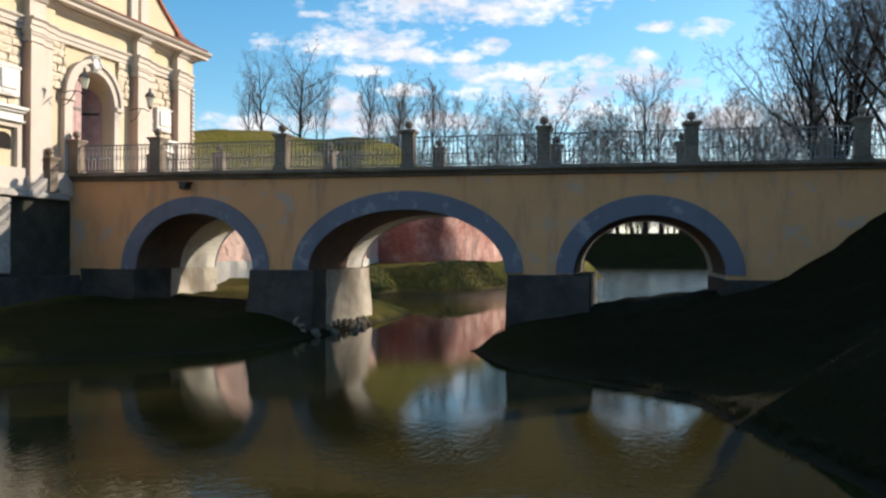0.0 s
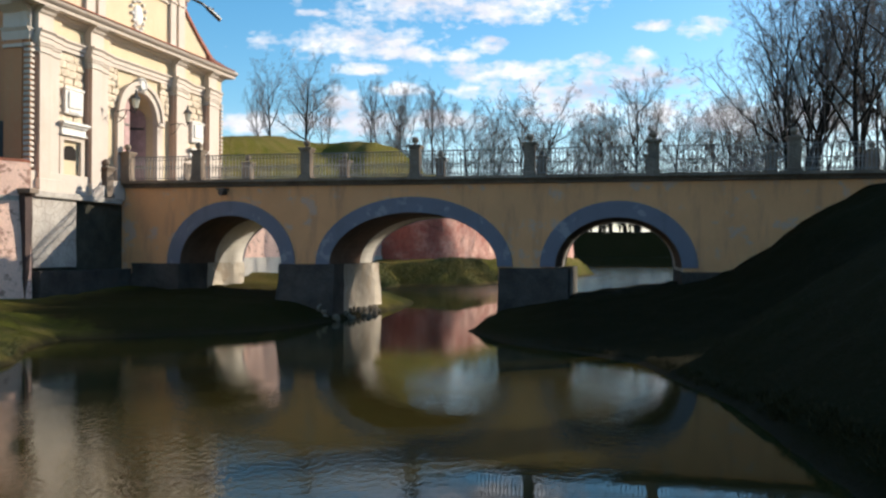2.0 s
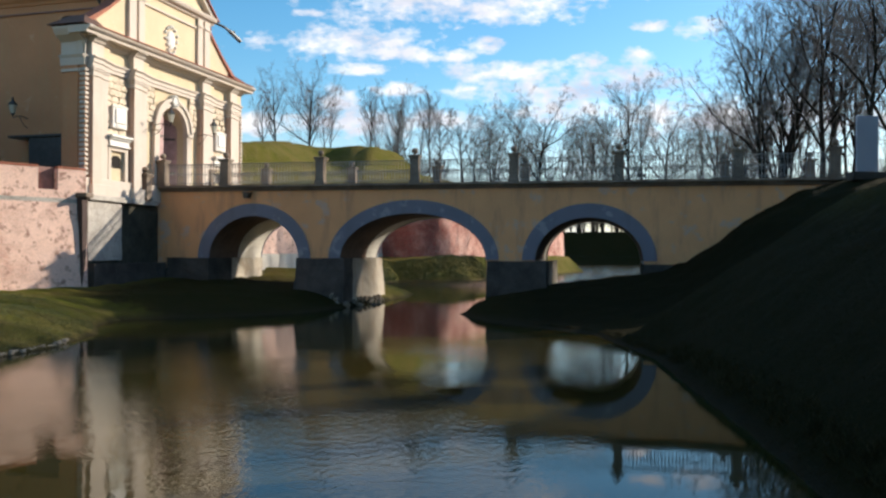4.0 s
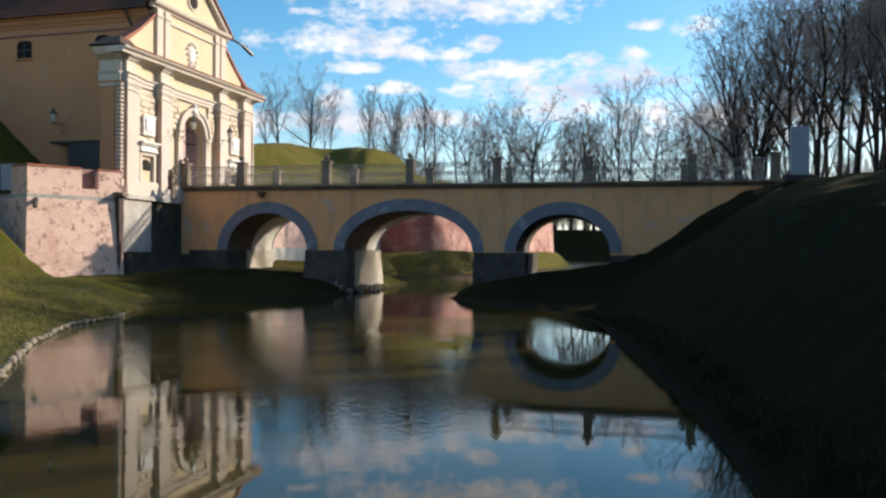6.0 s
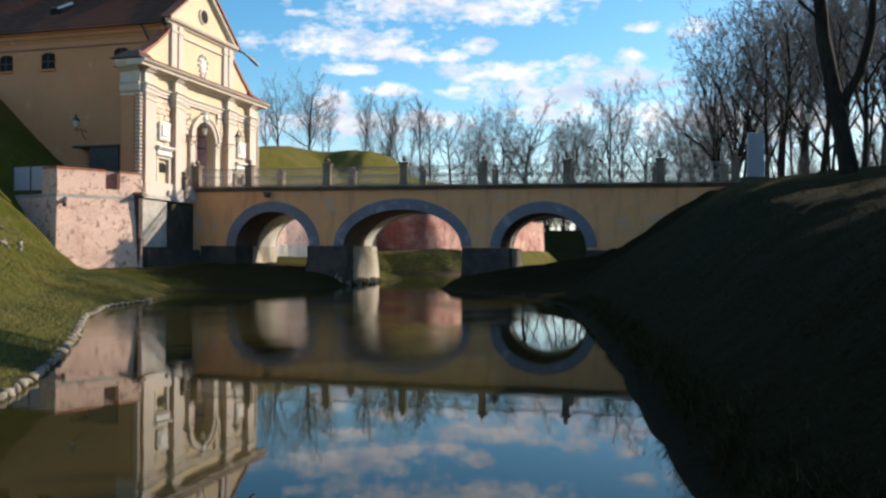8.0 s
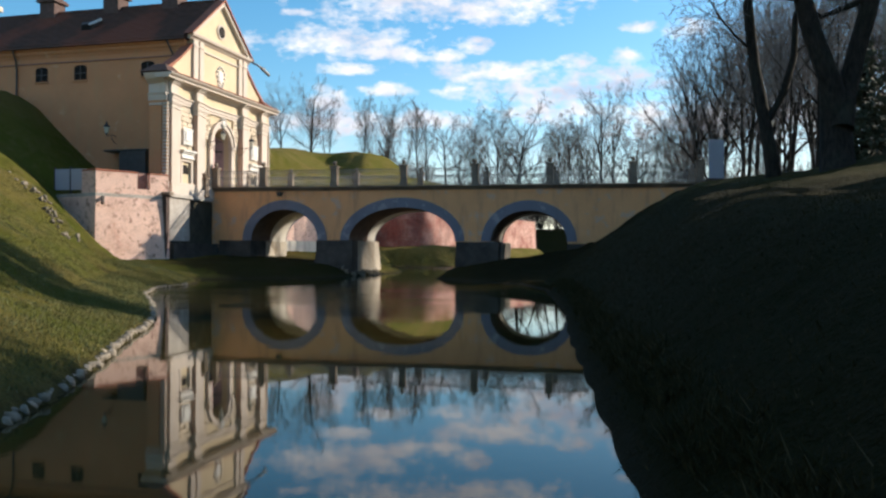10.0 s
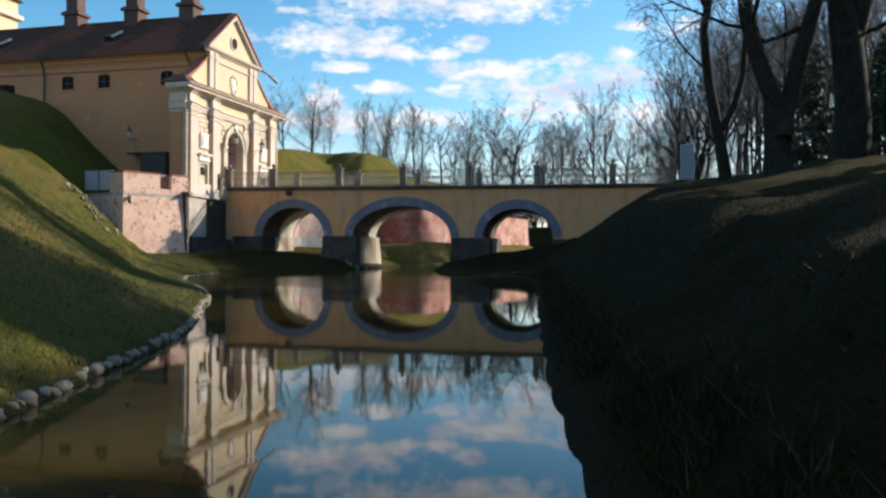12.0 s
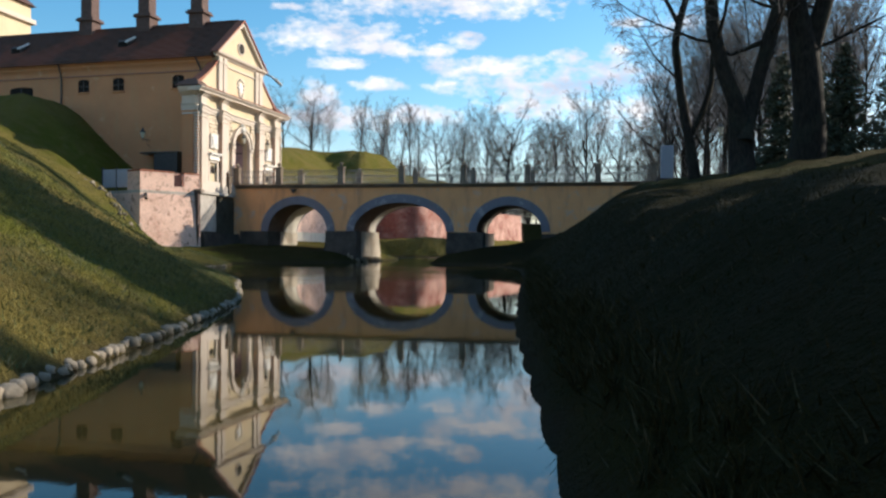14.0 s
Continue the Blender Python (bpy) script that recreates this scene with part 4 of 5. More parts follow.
for cx in (-9.6, -20.2):
    bm = prism([(-2.75, 17.4), (-2.75, 18.1), (-2.55, 18.35), (-0.9, 18.75), (-0.9, 17.4)], "x", cx - 0.55, cx + 0.55)
    bmesh.ops.bevel(bm, geom=bm.edges[:], offset=0.06, segments=2, affect="EDGES")
    dormer = part("dormer", bm, M_LEAD, gate, "small lead-clad roof dormer")
    part("dormer_window", box(cx - 0.4, cx + 0.4, -2.80, -2.74, 17.5, 18.1), M_GLASSDARK, dormer)
    part("dormer_hood", prism([(-3.1, 17.95), (-3.1, 18.05), (-1.9, 18.75), (-1.9, 18.6)], "x", cx + 0.42, cx + 0.64), M_PLAQUE, dormer, "pale weathered metal hood")


def arched_window(x, z, w, h, deep=0.10):
    win = part("window", prism([(x - w / 2, z - h / 2)] + arc(x, z + h / 2 - 0.12, w / 2, 0.2, 10) + [(x + w / 2, z - h / 2)], "y", -3.862, -3.80), M_GLASSDARK, gate, "small dark window with segmental head")
    part("window_bar", box(x - 0.025, x + 0.025, -3.90, -3.862, z - h / 2, z + h / 2), M_LEAD, win)
    part("window_bar", box(x - w / 2, x + w / 2, -3.895, -3.862, z - 0.02, z + 0.03), M_LEAD, win)
    part("window_sill", box(x - w / 2 - 0.08, x + w / 2 + 0.08, -3.98, -3.85, z - h / 2 - 0.1, z - h / 2), M_SIDE, win)


for wx_ in (-3.7, -9.2, -12.5):
    arched_window(wx_, 14.3, 1.05, 1.0)
arched_window(-18.6, 13.3, 2.3, 2.2)
part("downpipe", tube([(-14.6, -4.35, 16.1), (-14.6, -4.05, 15.4), (-14.6, -3.95, 14.8), (-14.6, -3.95, 9.0)], 0.07, 8), M_LEAD, gate, "dark rain downpipe")
part("downpipe", tube([(-1.9, -4.35, 16.1), (-1.6, -4.05, 15.2), (-1.5, -3.95, 13.4)], 0.07, 8), M_LEAD, gate, "dark rain downpipe")
bm = box(-5.2, -3.1, -4.9, -3.86, 5.0, 8.5, 0.02)
add_box(bm, -6.4, -3.0, -5.0, -3.85, 8.5, 8.62, 0.02)
part("side_porch", bm, M_LEAD, gate, "dark boarded side porch")


# ---------------------------------------------------------------- castle tower behind
tower = tagged(empty("castle_tower", pose(-49.3, 10.0, 0)), "cream castle tower with cornice rising behind the roof", "tower")
part("wall", box(-5.0, 5.0, -4.5, 4.5, 8.0, 26.5), M_CREAM, tower)
part("cornice", box(-5.4, 5.4, -4.9, 4.9, 24.6, 25.1, 0.08), M_WHITE, tower)
part("roof", prism([(-5.4, 26.5), (5.4, 26.5), (0, 31.0)], "y", -4.9, 4.9), M_TILE, tower)
for x in (-2.4, 2.6):
    part("window", box(x - 0.5, x + 0.5, -4.53, -4.46, 22.2, 23.8), M_GLASSDARK, tower)


# ---------------------------------------------------------------- lanterns on the gate
def wall_lantern(m, label):
    lamp = tagged(empty("wall_lantern", m), label, "lantern", group="lanterns on the gatehouse")
    bm = tube([(0, 0, 0.35), (0.35, 0, 0.42), (0.75, 0, 0.38), (0.98, 0, 0.25), (1.02, 0, 0.42)], 0.022, 6)
    tube([(0, 0, -0.15), (0.25, 0, -0.05), (0.45, 0, 0.18), (0.55, 0, 0.38)], 0.018, 6, bm)
    part("bracket", bm, M_IRON, lamp, "scrolled black iron bracket")
    part("glass", lathe([(0.10, 0.0), (0.20, 0.42), (0.02, 0.43)], 6), M_LAMPGLASS, lamp, "six-sided frosted glass", at=pose(1.02, 0, 0.46))
    part("hood", lathe([(0.25, 0.0), (0.16, 0.14), (0.08, 0.20), (0.05, 0.30), (0.07, 0.34), (0.01, 0.42)], 6), M_IRON, lamp, at=pose(1.02, 0, 0.89))
    part("foot", lathe([(0.03, -0.12), (0.06, -0.05), (0.12, 0.0), (0.02, 0.01)], 6), M_IRON, lamp, at=pose(1.02, 0, 0.46))
    return lamp


GATE = pose(-13.95, 1.3, 0, 0, 0, -3.3)
for ly in (-2.05, 2.05):
    wall_lantern(GATE @ pose(0.14, ly, 9.0), "black iron wall lantern on a scrolled bracket")
wall_lantern(GATE @ pose(-6.2, -3.88, 9.3, 0, 0, -90), "black iron wall lantern above the side porch")

# ---------------------------------------------------------------- brick bastion beside the gate
bastion = tagged(empty("brick_bastion"), "limewashed red-brick retaining bastion with parapet and embrasure", "retaining wall", kind="structure")
CORNER, END, BACK = Vector((-16.2, -10.5)), Vector((-13.95, -6.25)), Vector((-21.0, -8.7))
RETURN = Vector((-17.5, -10.0))


def wall_run(line, thick, z0, z1, batter=0.0, cell=0.6, amount=0.03):
    """An uneven wall along a line, thick to its left side, leaning out towards its foot."""
    pts = [Vector(p) for p in line]
    dense = [pts[0]]
    for a, b in zip(pts, pts[1:]):
        n = max(1, round((b - a).length / cell))
        dense += [a + (b - a) * k / n for k in range(1, n + 1)]
    bm = bmesh.new()
    rows = max(1, round((z1 - z0) / cell))
    grid = []
    for i, p in enumerate(dense):
        d = (dense[min(i + 1, len(dense) - 1)] - dense[max(i - 1, 0)]).normalized()
        out = Vector((d.y, -d.x))
        col = []
        for r in range(rows + 1):
            z = z0 + (z1 - z0) * r / rows
            q = p + out * ((z1 - z) * batter)
            s = Vector((q.x, q.y, z))
            s += Vector((out.x, out.y, 0)) * amount * noise.noise(s * 1.3)
            col.append(bm.verts.new(s))
        q = p - out * thick
        col.append(bm.verts.new((q.x, q.y, z1)))
        col.append(bm.verts.new((q.x, q.y, z0)))
        grid.append(col)
    for a, b in zip(grid, grid[1:]):
        for k in range(len(a)):
            j = (k + 1) % len(a)
            bm.faces.new((a[k], b[k], b[j], a[j]))
    bm.faces.new(grid[0])
    bm.faces.new(grid[-1][::-1])
    return bm


def between(a, b, k):
    return a + (b - a) * k


part("wall", wall_run([BACK, CORNER, END], 0.9, -0.3, 4.92, 0.06), M_BRICK, bastion, "pink limewashed brick, stained and worn")
part("string_course", wall_run([BACK, CORNER, END], 0.9, 4.92, 5.1, 0.0, 0.6, 0.02), M_PALE, bastion)
e0, e1 = between(CORNER, END, 0.555), between(CORNER, END, 0.735)
part("parapet", wall_run([RETURN, CORNER, e0], 0.6, 5.1, 6.42), M_BRICK, bastion)
part("parapet", wall_run([e0, e1], 0.6, 5.1, 5.48), M_BRICK, bastion)
part("parapet", wall_run([e1, END], 0.6, 5.1, 6.42), M_BRICK, bastion)
part("coping", wall_run([RETURN, CORNER + Vector((0.02, -0.05)), e0], 0.66, 6.42, 6.54, 0.0, 0.5, 0.03), M_COPING, bastion, "worn brick coping")
part("coping", wall_run([e1, END], 0.66, 6.42, 6.54, 0.0, 0.5, 0.03), M_COPING, bastion, "worn brick coping")
part("embrasure_shutter", wall_run([between(e0, e1, 0.02) + Vector((-0.3, 0.16)), between(e0, e1, 0.98) + Vector((-0.3, 0.16))], 0.1, 5.45, 6.5), M_DOOR, bastion, "brown wooden shutter")
part("rain_spout", tube([(-16.0, -10.1, 4.85), (-15.75, -10.5, 4.6), (-15.65, -10.65, 4.45)], 0.11, 8), M_LEAD, bastion, "dark iron spout")

abutment = tagged(empty("gate_abutment"), "stone abutment with slab coping between bastion and bridge", "abutment", kind="structure")
# bridge shadow painted as dark stone, sunlit part as a paler panel
part("wall", rough_block(-15.8, -14.12, -6.2, -0.02, -0.3, 5.12, 0.0, 7, 0.3, 0.06), M_SHADOWED, abutment, "stone wall coloured dark where the bridge shades it")
part("sunlit_panel", rough_block(-14.6, -14.02, -6.2, -3.4, 2.3, 5.1, 0.0, 12, 0.4, 0.04), M_PALE, abutment, "paler panel standing in for the sunlit part of the wall")
part("plinth", rough_block(-15.8, -13.6, -6.1, -0.02, -0.3, 2.16, 0.01, 8, 0.5, 0.05), M_STONE, abutment)
part("coping_slab", box(-15.9, -13.85, -6.1, -0.36, 5.12, 5.38, 0.04), M_PALE, abutment, "pale stone slab")
part("buttress", rough_block(-14.6, -13.86, -6.62, -6.22, -0.3, 5.2, 0.0, 9, 0.4, 0.03), M_BUTTRESS, abutment, "narrow dark brick buttress")
part("buttress_cap", box(-14.6, -13.6, -6.7, -6.16, 5.2, 5.4, 0.04), M_OLD, abutment)

# lone post on the abutment
lone = tagged(empty("stone_post", pose(-14.0, -1.4, 5.38)), "dark weathered stone post with cap and ball", "post")
part("shaft", POST, None, lone)
part("ball", BALL, None, lone)

# castle walls beyond the bridge
rear = tagged(empty("curtain_wall"), "limewashed red-brick curtain wall on a pale plinth beyond the bridge", "retaining wall", kind="structure")
part("wall", wall_run([(-13.3, FAR + 0.2), (-13.9, 13.0), (-14.0, 41.0)], 0.9, 0.6, 6.7, 0.03), M_BRICK, rear)
part("plinth", wall_run([(-13.05, FAR + 0.22), (-13.6, 13.0), (-13.7, 40.5)], 0.5, 0.4, 2.6, 0.04), M_VAULT, rear, "whitewashed stone plinth")
salient = tagged(empty("castle_bastion"), "old red-brick bastion with lime patches and rain streaks", "retaining wall", kind="structure")
bend = [(-10.54 + 3.5 * math.sin(radians(a)), 44.5 - 3.5 * math.cos(radians(a))) for a in range(0, 77, 7)]
part("wall", wall_run([(-14.0, 41.0)] + bend + [(1.7, 80.0), (-6.0, 92.0)], 0.9, 0.8, 6.7, 0.05, 0.7, 0.05), M_BRICKRED, salient)

# pale boarded fence on the earthwork
fence = tagged(empty("board_fence", pose(-17.9, -9.0, 0, 0, 0, -6)), "low pale grey panel fence on the earthwork", "fence")
for k in range(2):
    part("panel", box(-k * 1.2 - 1.15, -k * 1.2, -0.04, 0.04, 5.4, 6.7, 0.01), M_BOARD, fence)
    part("post", box(-k * 1.2 - 1.2, -k * 1.2 - 1.13, -0.07, 0.07, 4.9, 6.85, 0.01), M_IRON, fence)

# notice board at the park end of the bridge
board = tagged(empty("information_board", pose(20.05, -2.1, 0, 0, 0, 14)), "plain grey-blue back of an upright notice board", "sign")
part("panel", box(-0.46, 0.46, -0.06, 0.06, 6.2, 8.6, 0.015), M_BOARD, board)
part("foot", box(-0.72, 0.72, -0.3, 0.3, 5.9, 6.24, 0.03), M_STONE, board)

# ---------------------------------------------------------------- trees
class Limbs:
    """Collects tapered tubes as plain lists of corners and faces."""

    def __init__(self):
        self.v, self.f = [], []

    def add(self, pts, radii, sides):
        start = len(self.v)
        for i, p in enumerate(pts):
            d = (pts[min(i + 1, len(pts) - 1)] - pts[max(i - 1, 0)]).normalized()
            a = d.cross(Vector((0.37, 0.21, 0.9)) if abs(d.z) < 0.9 else Vector((1, 0.2, 0))).normalized()
            b = d.cross(a)
            for k in range(sides):
                ang = math.tau * k / sides
                self.v.append(p + radii[i] * (math.cos(ang) * a + math.sin(ang) * b))
        for i in range(len(pts) - 1):
            for k in range(sides):
                j = (k + 1) % sides
                self.f.append((start + i * sides + k, start + i * sides + j, start + (i + 1) * sides + j, start + (i + 1) * sides + k))

    def mesh(self, name, mat):
        me = bpy.data.meshes.new(name)
        me.from_pydata([tuple(p) for p in self.v], [], self.f)
        me.polygons.foreach_set("use_smooth", [True] * len(me.polygons))
        me.materials.append(mat)
        return me


def grow(rng, wood, twigs, start, way, length, radius, level, spec, most):
    """One limb and, along it, the next smaller ones."""
    n = 6 if level == 0 else (5 if level < 3 else 3)
    pts, radii, d = [start], [radius], way.normalized()
    for i in range(n):
        bend = Vector((rng.gauss(0, 1), rng.gauss(0, 1), rng.gauss(0, 1))) * spec["wiggle"] * (0.5 if level == 0 else 1.0)
        d = (d + bend + Vector((0, 0, spec["lift"][level]))).normalized()
        pts.append(pts[-1] + d * (length / n))
        k = (i + 1) / n
        radii.append(max(spec["thin"], radius * (1 - k * (0.86 if level == 0 else 0.82))))
    bucket = wood if level < 2 else twigs
    bucket.add(pts, radii, (9, 6, 4, 3, 3)[level])
    if level >= most:
        return
    count = spec["count"][level]
    for c in range(count):
        k = spec["first"][level] + (1 - spec["first"][level]) * (c + rng.random() * 0.8) / count
        i = min(int(k * n), n - 1)
        f = k * n - i
        p = pts[i].lerp(pts[i + 1], f)
        along = (pts[i + 1] - pts[i]).normalized()
        side = along.cross(Vector((math.cos(2.4 * c + rng.random()), math.sin(2.4 * c + rng.random()), 0.3))).normalized()
        spread = spec["angle"][level] * rng.uniform(0.75, 1.25)
        turn = (along * math.cos(spread) + side * math.sin(spread)).normalized()
        size = length * spec["ratio"][level] * (1.15 - 0.55 * k) * rng.uniform(0.75, 1.25)
        r = max(spec["thin"], min(radii[i] * 0.75, radius * spec["slim"][level] * rng.uniform(0.8, 1.2)))
        grow(rng, wood, twigs, p, turn, size, r, level + 1, spec, most)


TALL = dict(wiggle=0.10, lift=(0.03, 0.10, 0.06, 0.02, 0.0), count=(12, 7, 5, 4), first=(0.28, 0.25, 0.15, 0.2), angle=(0.62, 0.65, 0.7, 0.8),
            ratio=(0.52, 0.46, 0.45, 0.5), slim=(0.40, 0.44, 0.5, 0.6), thin=0.013)
SLIM = dict(TALL, count=(11, 6, 5, 4), angle=(0.45, 0.55, 0.7, 0.8), ratio=(0.42, 0.42, 0.45, 0.5), first=(0.35, 0.2, 0.15, 0.2))
WIDE = dict(TALL, wiggle=0.13, count=(10, 6, 5, 4), angle=(0.8, 0.7, 0.7, 0.8), ratio=(0.62, 0.48, 0.45, 0.5), first=(0.22, 0.2, 0.15, 0.2))
FINE = dict(TALL, thin=0.010)


def bare_tree(seed, height, radius, spec, stems=1, lean=0.0, most=4, label="tall bare tree with fine twigs in early spring"):
    """A leafless tree: trunk and limbs as one part, branches and twigs as the crown."""
    rng = random.Random(seed)
    wood, twigs = Limbs(), Limbs()
    for s in range(stems):
        a = math.tau * s / max(stems, 1) + rng.random()
        tilt = (0.12 + 0.1 * rng.random() if stems > 1 else lean)
        way = Vector((math.cos(a) * tilt, math.sin(a) * tilt, 1))
        grow(rng, wood, twigs, Vector((0.25 * radius * math.cos(a) * (stems > 1), 0.25 * radius * math.sin(a) * (stems > 1), -0.4)), way, height * rng.uniform(0.85, 1.0), radius * (0.75 if stems > 1 else 1.0), 0, spec, most)
    flare = [Vector((0, 0, -0.5)), Vector((0, 0, 0.1)), Vector((0, 0, 0.6)), Vector((0, 0, 1.2))]
    wood.add(flare, [radius * 1.7, radius * 1.45, radius * 1.12, radius * 0.85], 10)
    tree = tagged(empty("tree"), label, "tree")
    part("trunk", wood.mesh("trunk", M_BARK), None, tree)
    part("crown", twigs.mesh("crown", M_TWIG), None, tree)
    return tree


def place(tree, x, y, turn=0.0, scale=1.0, group="", z=None):
    tree.matrix_basis = pose(x, y, on_ground(x, y) - 0.05 if z is None else z, 0, 0, turn) @ Matrix.Scale(scale, 4)
    if group:
        tagged(tree, group=group)
    return tree


# rows of park trees beyond the bridge
FAR_KINDS = [bare_tree(11, 17, 0.26, TALL), bare_tree(12, 17, 0.24, SLIM), bare_tree(13, 16, 0.30, WIDE), bare_tree(14, 17, 0.22, SLIM, 2)]
FAR_SPOTS = [  # x, y, height, kind
    (-34.0, 60, 9.5, 2), (-30.3, 62, 11, 2), (-26.2, 75, 12, 1), (-23.0, 77, 12, 2), (-15.4, 75, 9, 0), (-18.2, 80, 12, 1),
    (-17.1, 132, 27, 3), (-19.6, 130, 25, 1), (-14.4, 134, 24, 3), (-7.9, 133, 30, 2), (-11.9, 131, 28, 0), (1.3, 135, 26, 1), (-2.5, 138, 25, 3),
    (6.4, 130, 26, 3), (11.6, 131, 32, 0), (14.6, 134, 27, 1), (18.2, 130, 26, 2), (24.0, 72, 17, 1), (22.6, 62, 19, 3), (-21.2, 82, 12, 3),
    (29.0, 128, 27, 0), (35.0, 122, 27, 1), (44.0, 118, 28, 3), (-38.5, 66, 10, 1), (33.0, 140, 30, 2), (-32.0, 66, 10, 0), (-28.4, 64, 9, 3), (-24.6, 79, 11, 3), (-12.8, 78, 10, 2), (4.0, 142, 26, 0), (9.2, 140, 25, 2), (-5.4, 142, 26, 3), (21.5, 138, 26, 3), (26.0, 142, 27, 1),
]
PARK_SPOTS = [  # nearer trees on the park side
    (31.5, 54.5, 25, 0), (29.6, 26, 19, 2), (33.4, 19, 18, 1), (37.5, 15, 18, 3),
    (28.5, 44, 22, 0), (36.0, 42, 22, 1), (37.5, 36, 22, 1), (27.9, 56, 20, 1), (35.5, 58, 22, 0),
    (25.2, 3.6, 11, 3), (27.6, 6.0, 13, 0), (30.2, 8.2, 14, 3), (22.4, 70, 17, 1), (43.0, 50, 23, 3), (42.0, 36, 21, 0), (29.5, 66, 19, 3), (40.0, 28, 19, 1),
    (24.6, 15, 14, 1), (27.0, 19, 16, 1), (29.4, 13, 14, 3), (31.6, 24, 17, 1), (44.5, 66.5, 27, 3), (33.5, 54, 22, 3), (36.4, 24, 17, 0), (38.6, 20, 17, 1),
]
used = set()


def set_tree(kind, x, y, h, turn, group):
    base = FAR_KINDS[kind]
    ob = copy_thing(base, pose(0, 0, 0)) if kind in used else base
    used.add(kind)
    place(ob, x, y, turn, h / 17.0, group)


for n, (x, y, h, kind) in enumerate(FAR_SPOTS):
    if y > 100:  # set back behind the far shore
        x, y, h = 11.5 + 1.17 * (x - 11.5), 1.17 * (y + 45) - 45, h * 1.17
    set_tree(kind, x, y, h * (0.88 if y > 100 else 1.08 if x < 0 else 1.0), 47.0 * n, "bare trees beyond the moat")
for n, (x, y, h, kind) in enumerate(PARK_SPOTS):
    set_tree(kind, x, y, h, 31.0 + 67.0 * n, "bare trees in the park")
place(bare_tree(21, 18, 0.34, dict(WIDE, angle=(0.5, 0.6, 0.7, 0.8), first=(0.2, 0.15, 0.15, 0.2)), 5, label="broad many-stemmed bare tree by the park path"), 25.6, 51.8, 20, 1.2, "bare trees in the park")

# undergrowth along the far shore
BRUSH = dict(SLIM, thin=0.010, count=(8, 6, 4, 3), first=(0.12, 0.15, 0.15, 0.2), angle=(0.5, 0.6, 0.7, 0.8))
shrub = bare_tree(31, 6.0, 0.06, BRUSH, 6, most=3, label="leafless many-stemmed shrub on the bank")
shrub.name = "shrub"
tagged(shrub, category="shrub")
rng = random.Random(8)
for n in range(104):
    if n < 70:
        x = -33 + 2.4 * (n % 35) + rng.uniform(-1.2, 1.2)
        y = rng.uniform(158, 178) if x > -14 else rng.uniform(70, 80)
    else:
        x, y = rng.uniform(24, 40), rng.uniform(12, 60)
    place(shrub if n == 0 else copy_thing(shrub, pose(0, 0, 0)), x, y, rng.uniform(0, 360), rng.uniform(0.8, 1.6) if n < 70 and x > -14 else rng.uniform(0.5, 0.9), "leafless shrubs")


# ---------------------------------------------------------------- old trees on the slope
def old_tree(seed, x, y, label, paths, limb=5.0):
    """An old tree whose main stems follow given lines of (across, up, radius)."""
    rng = random.Random(seed)
    wood, twigs = Limbs(), Limbs()
    for line in paths:
        pts = [Vector((a, 0.25 * math.sin(1.7 * i + seed), b)) for i, (a, b, r) in enumerate(line)]
        wood.add(pts, [r for *_, r in line], 12)
        for i in range(len(pts) - 1):
            if pts[i].z < 4.5:
                continue
            for _ in range(2 if line[i][2] > 0.3 else 1):
                p = pts[i].lerp(pts[i + 1], rng.random())
                a = rng.uniform(0, math.tau)
                way = Vector((math.cos(a), math.sin(a), rng.uniform(0.1, 0.9)))
                grow(rng, wood, twigs, p, way, limb * rng.uniform(0.6, 1.2), line[i][2] * 0.24, 1, FINE, 4)
    tree = tagged(empty("tree"), label, "tree", group="old trees on the slope")
    part("trunk", wood.mesh("trunk", M_BARK), None, tree)
    part("crown", twigs.mesh("crown", M_TWIG), None, tree)
    tree.matrix_basis = pose(x, y, on_ground(x, y) - 0.2, 0, 0, 11)
    return tree


old_tree(3, 20.0, -19.8, "slender leaning bare tree with a low fork", [
    [(0, -0.4, 0.42), (-0.02, 0.3, 0.30), (-0.24, 2.2, 0.25), (-0.63, 4.6, 0.22), (-1.0, 6.9, 0.19), (-0.83, 8.1, 0.18), (-0.4, 9.2, 0.16), (0.2, 11.0, 0.13), (0.5, 13.5, 0.09), (0.3, 16.0, 0.04)],
    [(-0.24, 2.2, 0.17), (0.35, 3.4, 0.15), (0.86, 4.9, 0.13), (1.0, 6.5, 0.11), (1.5, 8.5, 0.08), (1.7, 11.0, 0.04)],
    [(-0.85, 8.0, 0.12), (-1.5, 9.0, 0.10), (-2.2, 10.4, 0.08), (-2.6, 12.5, 0.03)]])
old_tree(5, 22.2, -20.8, "stout bare tree split into two trunks", [
    [(0.0, -0.5, 0.85), (0.0, 0.4, 0.62), (-0.05, 2.0, 0.55), (-0.4, 3.4, 0.40), (-1.1, 5.2, 0.36), (-1.45, 7.2, 0.33), (-1.6, 9.0, 0.30), (-1.4, 11.5, 0.24), (-1.0, 14.0, 0.17), (-1.2, 17.0, 0.06)],
    [(0.0, 1.6, 0.42), (0.3, 2.9, 0.38), (0.75, 4.6, 0.34), (1.1, 6.4, 0.32), (1.7, 8.5, 0.29), (2.2, 10.5, 0.23), (2.4, 13.0, 0.16), (3.0, 16.0, 0.05)],
    [(1.2, 6.6, 0.15), (0.2, 6.2, 0.12), (-0.6, 5.9, 0.09), (-1.8, 6.6, 0.05)]], 6.0)
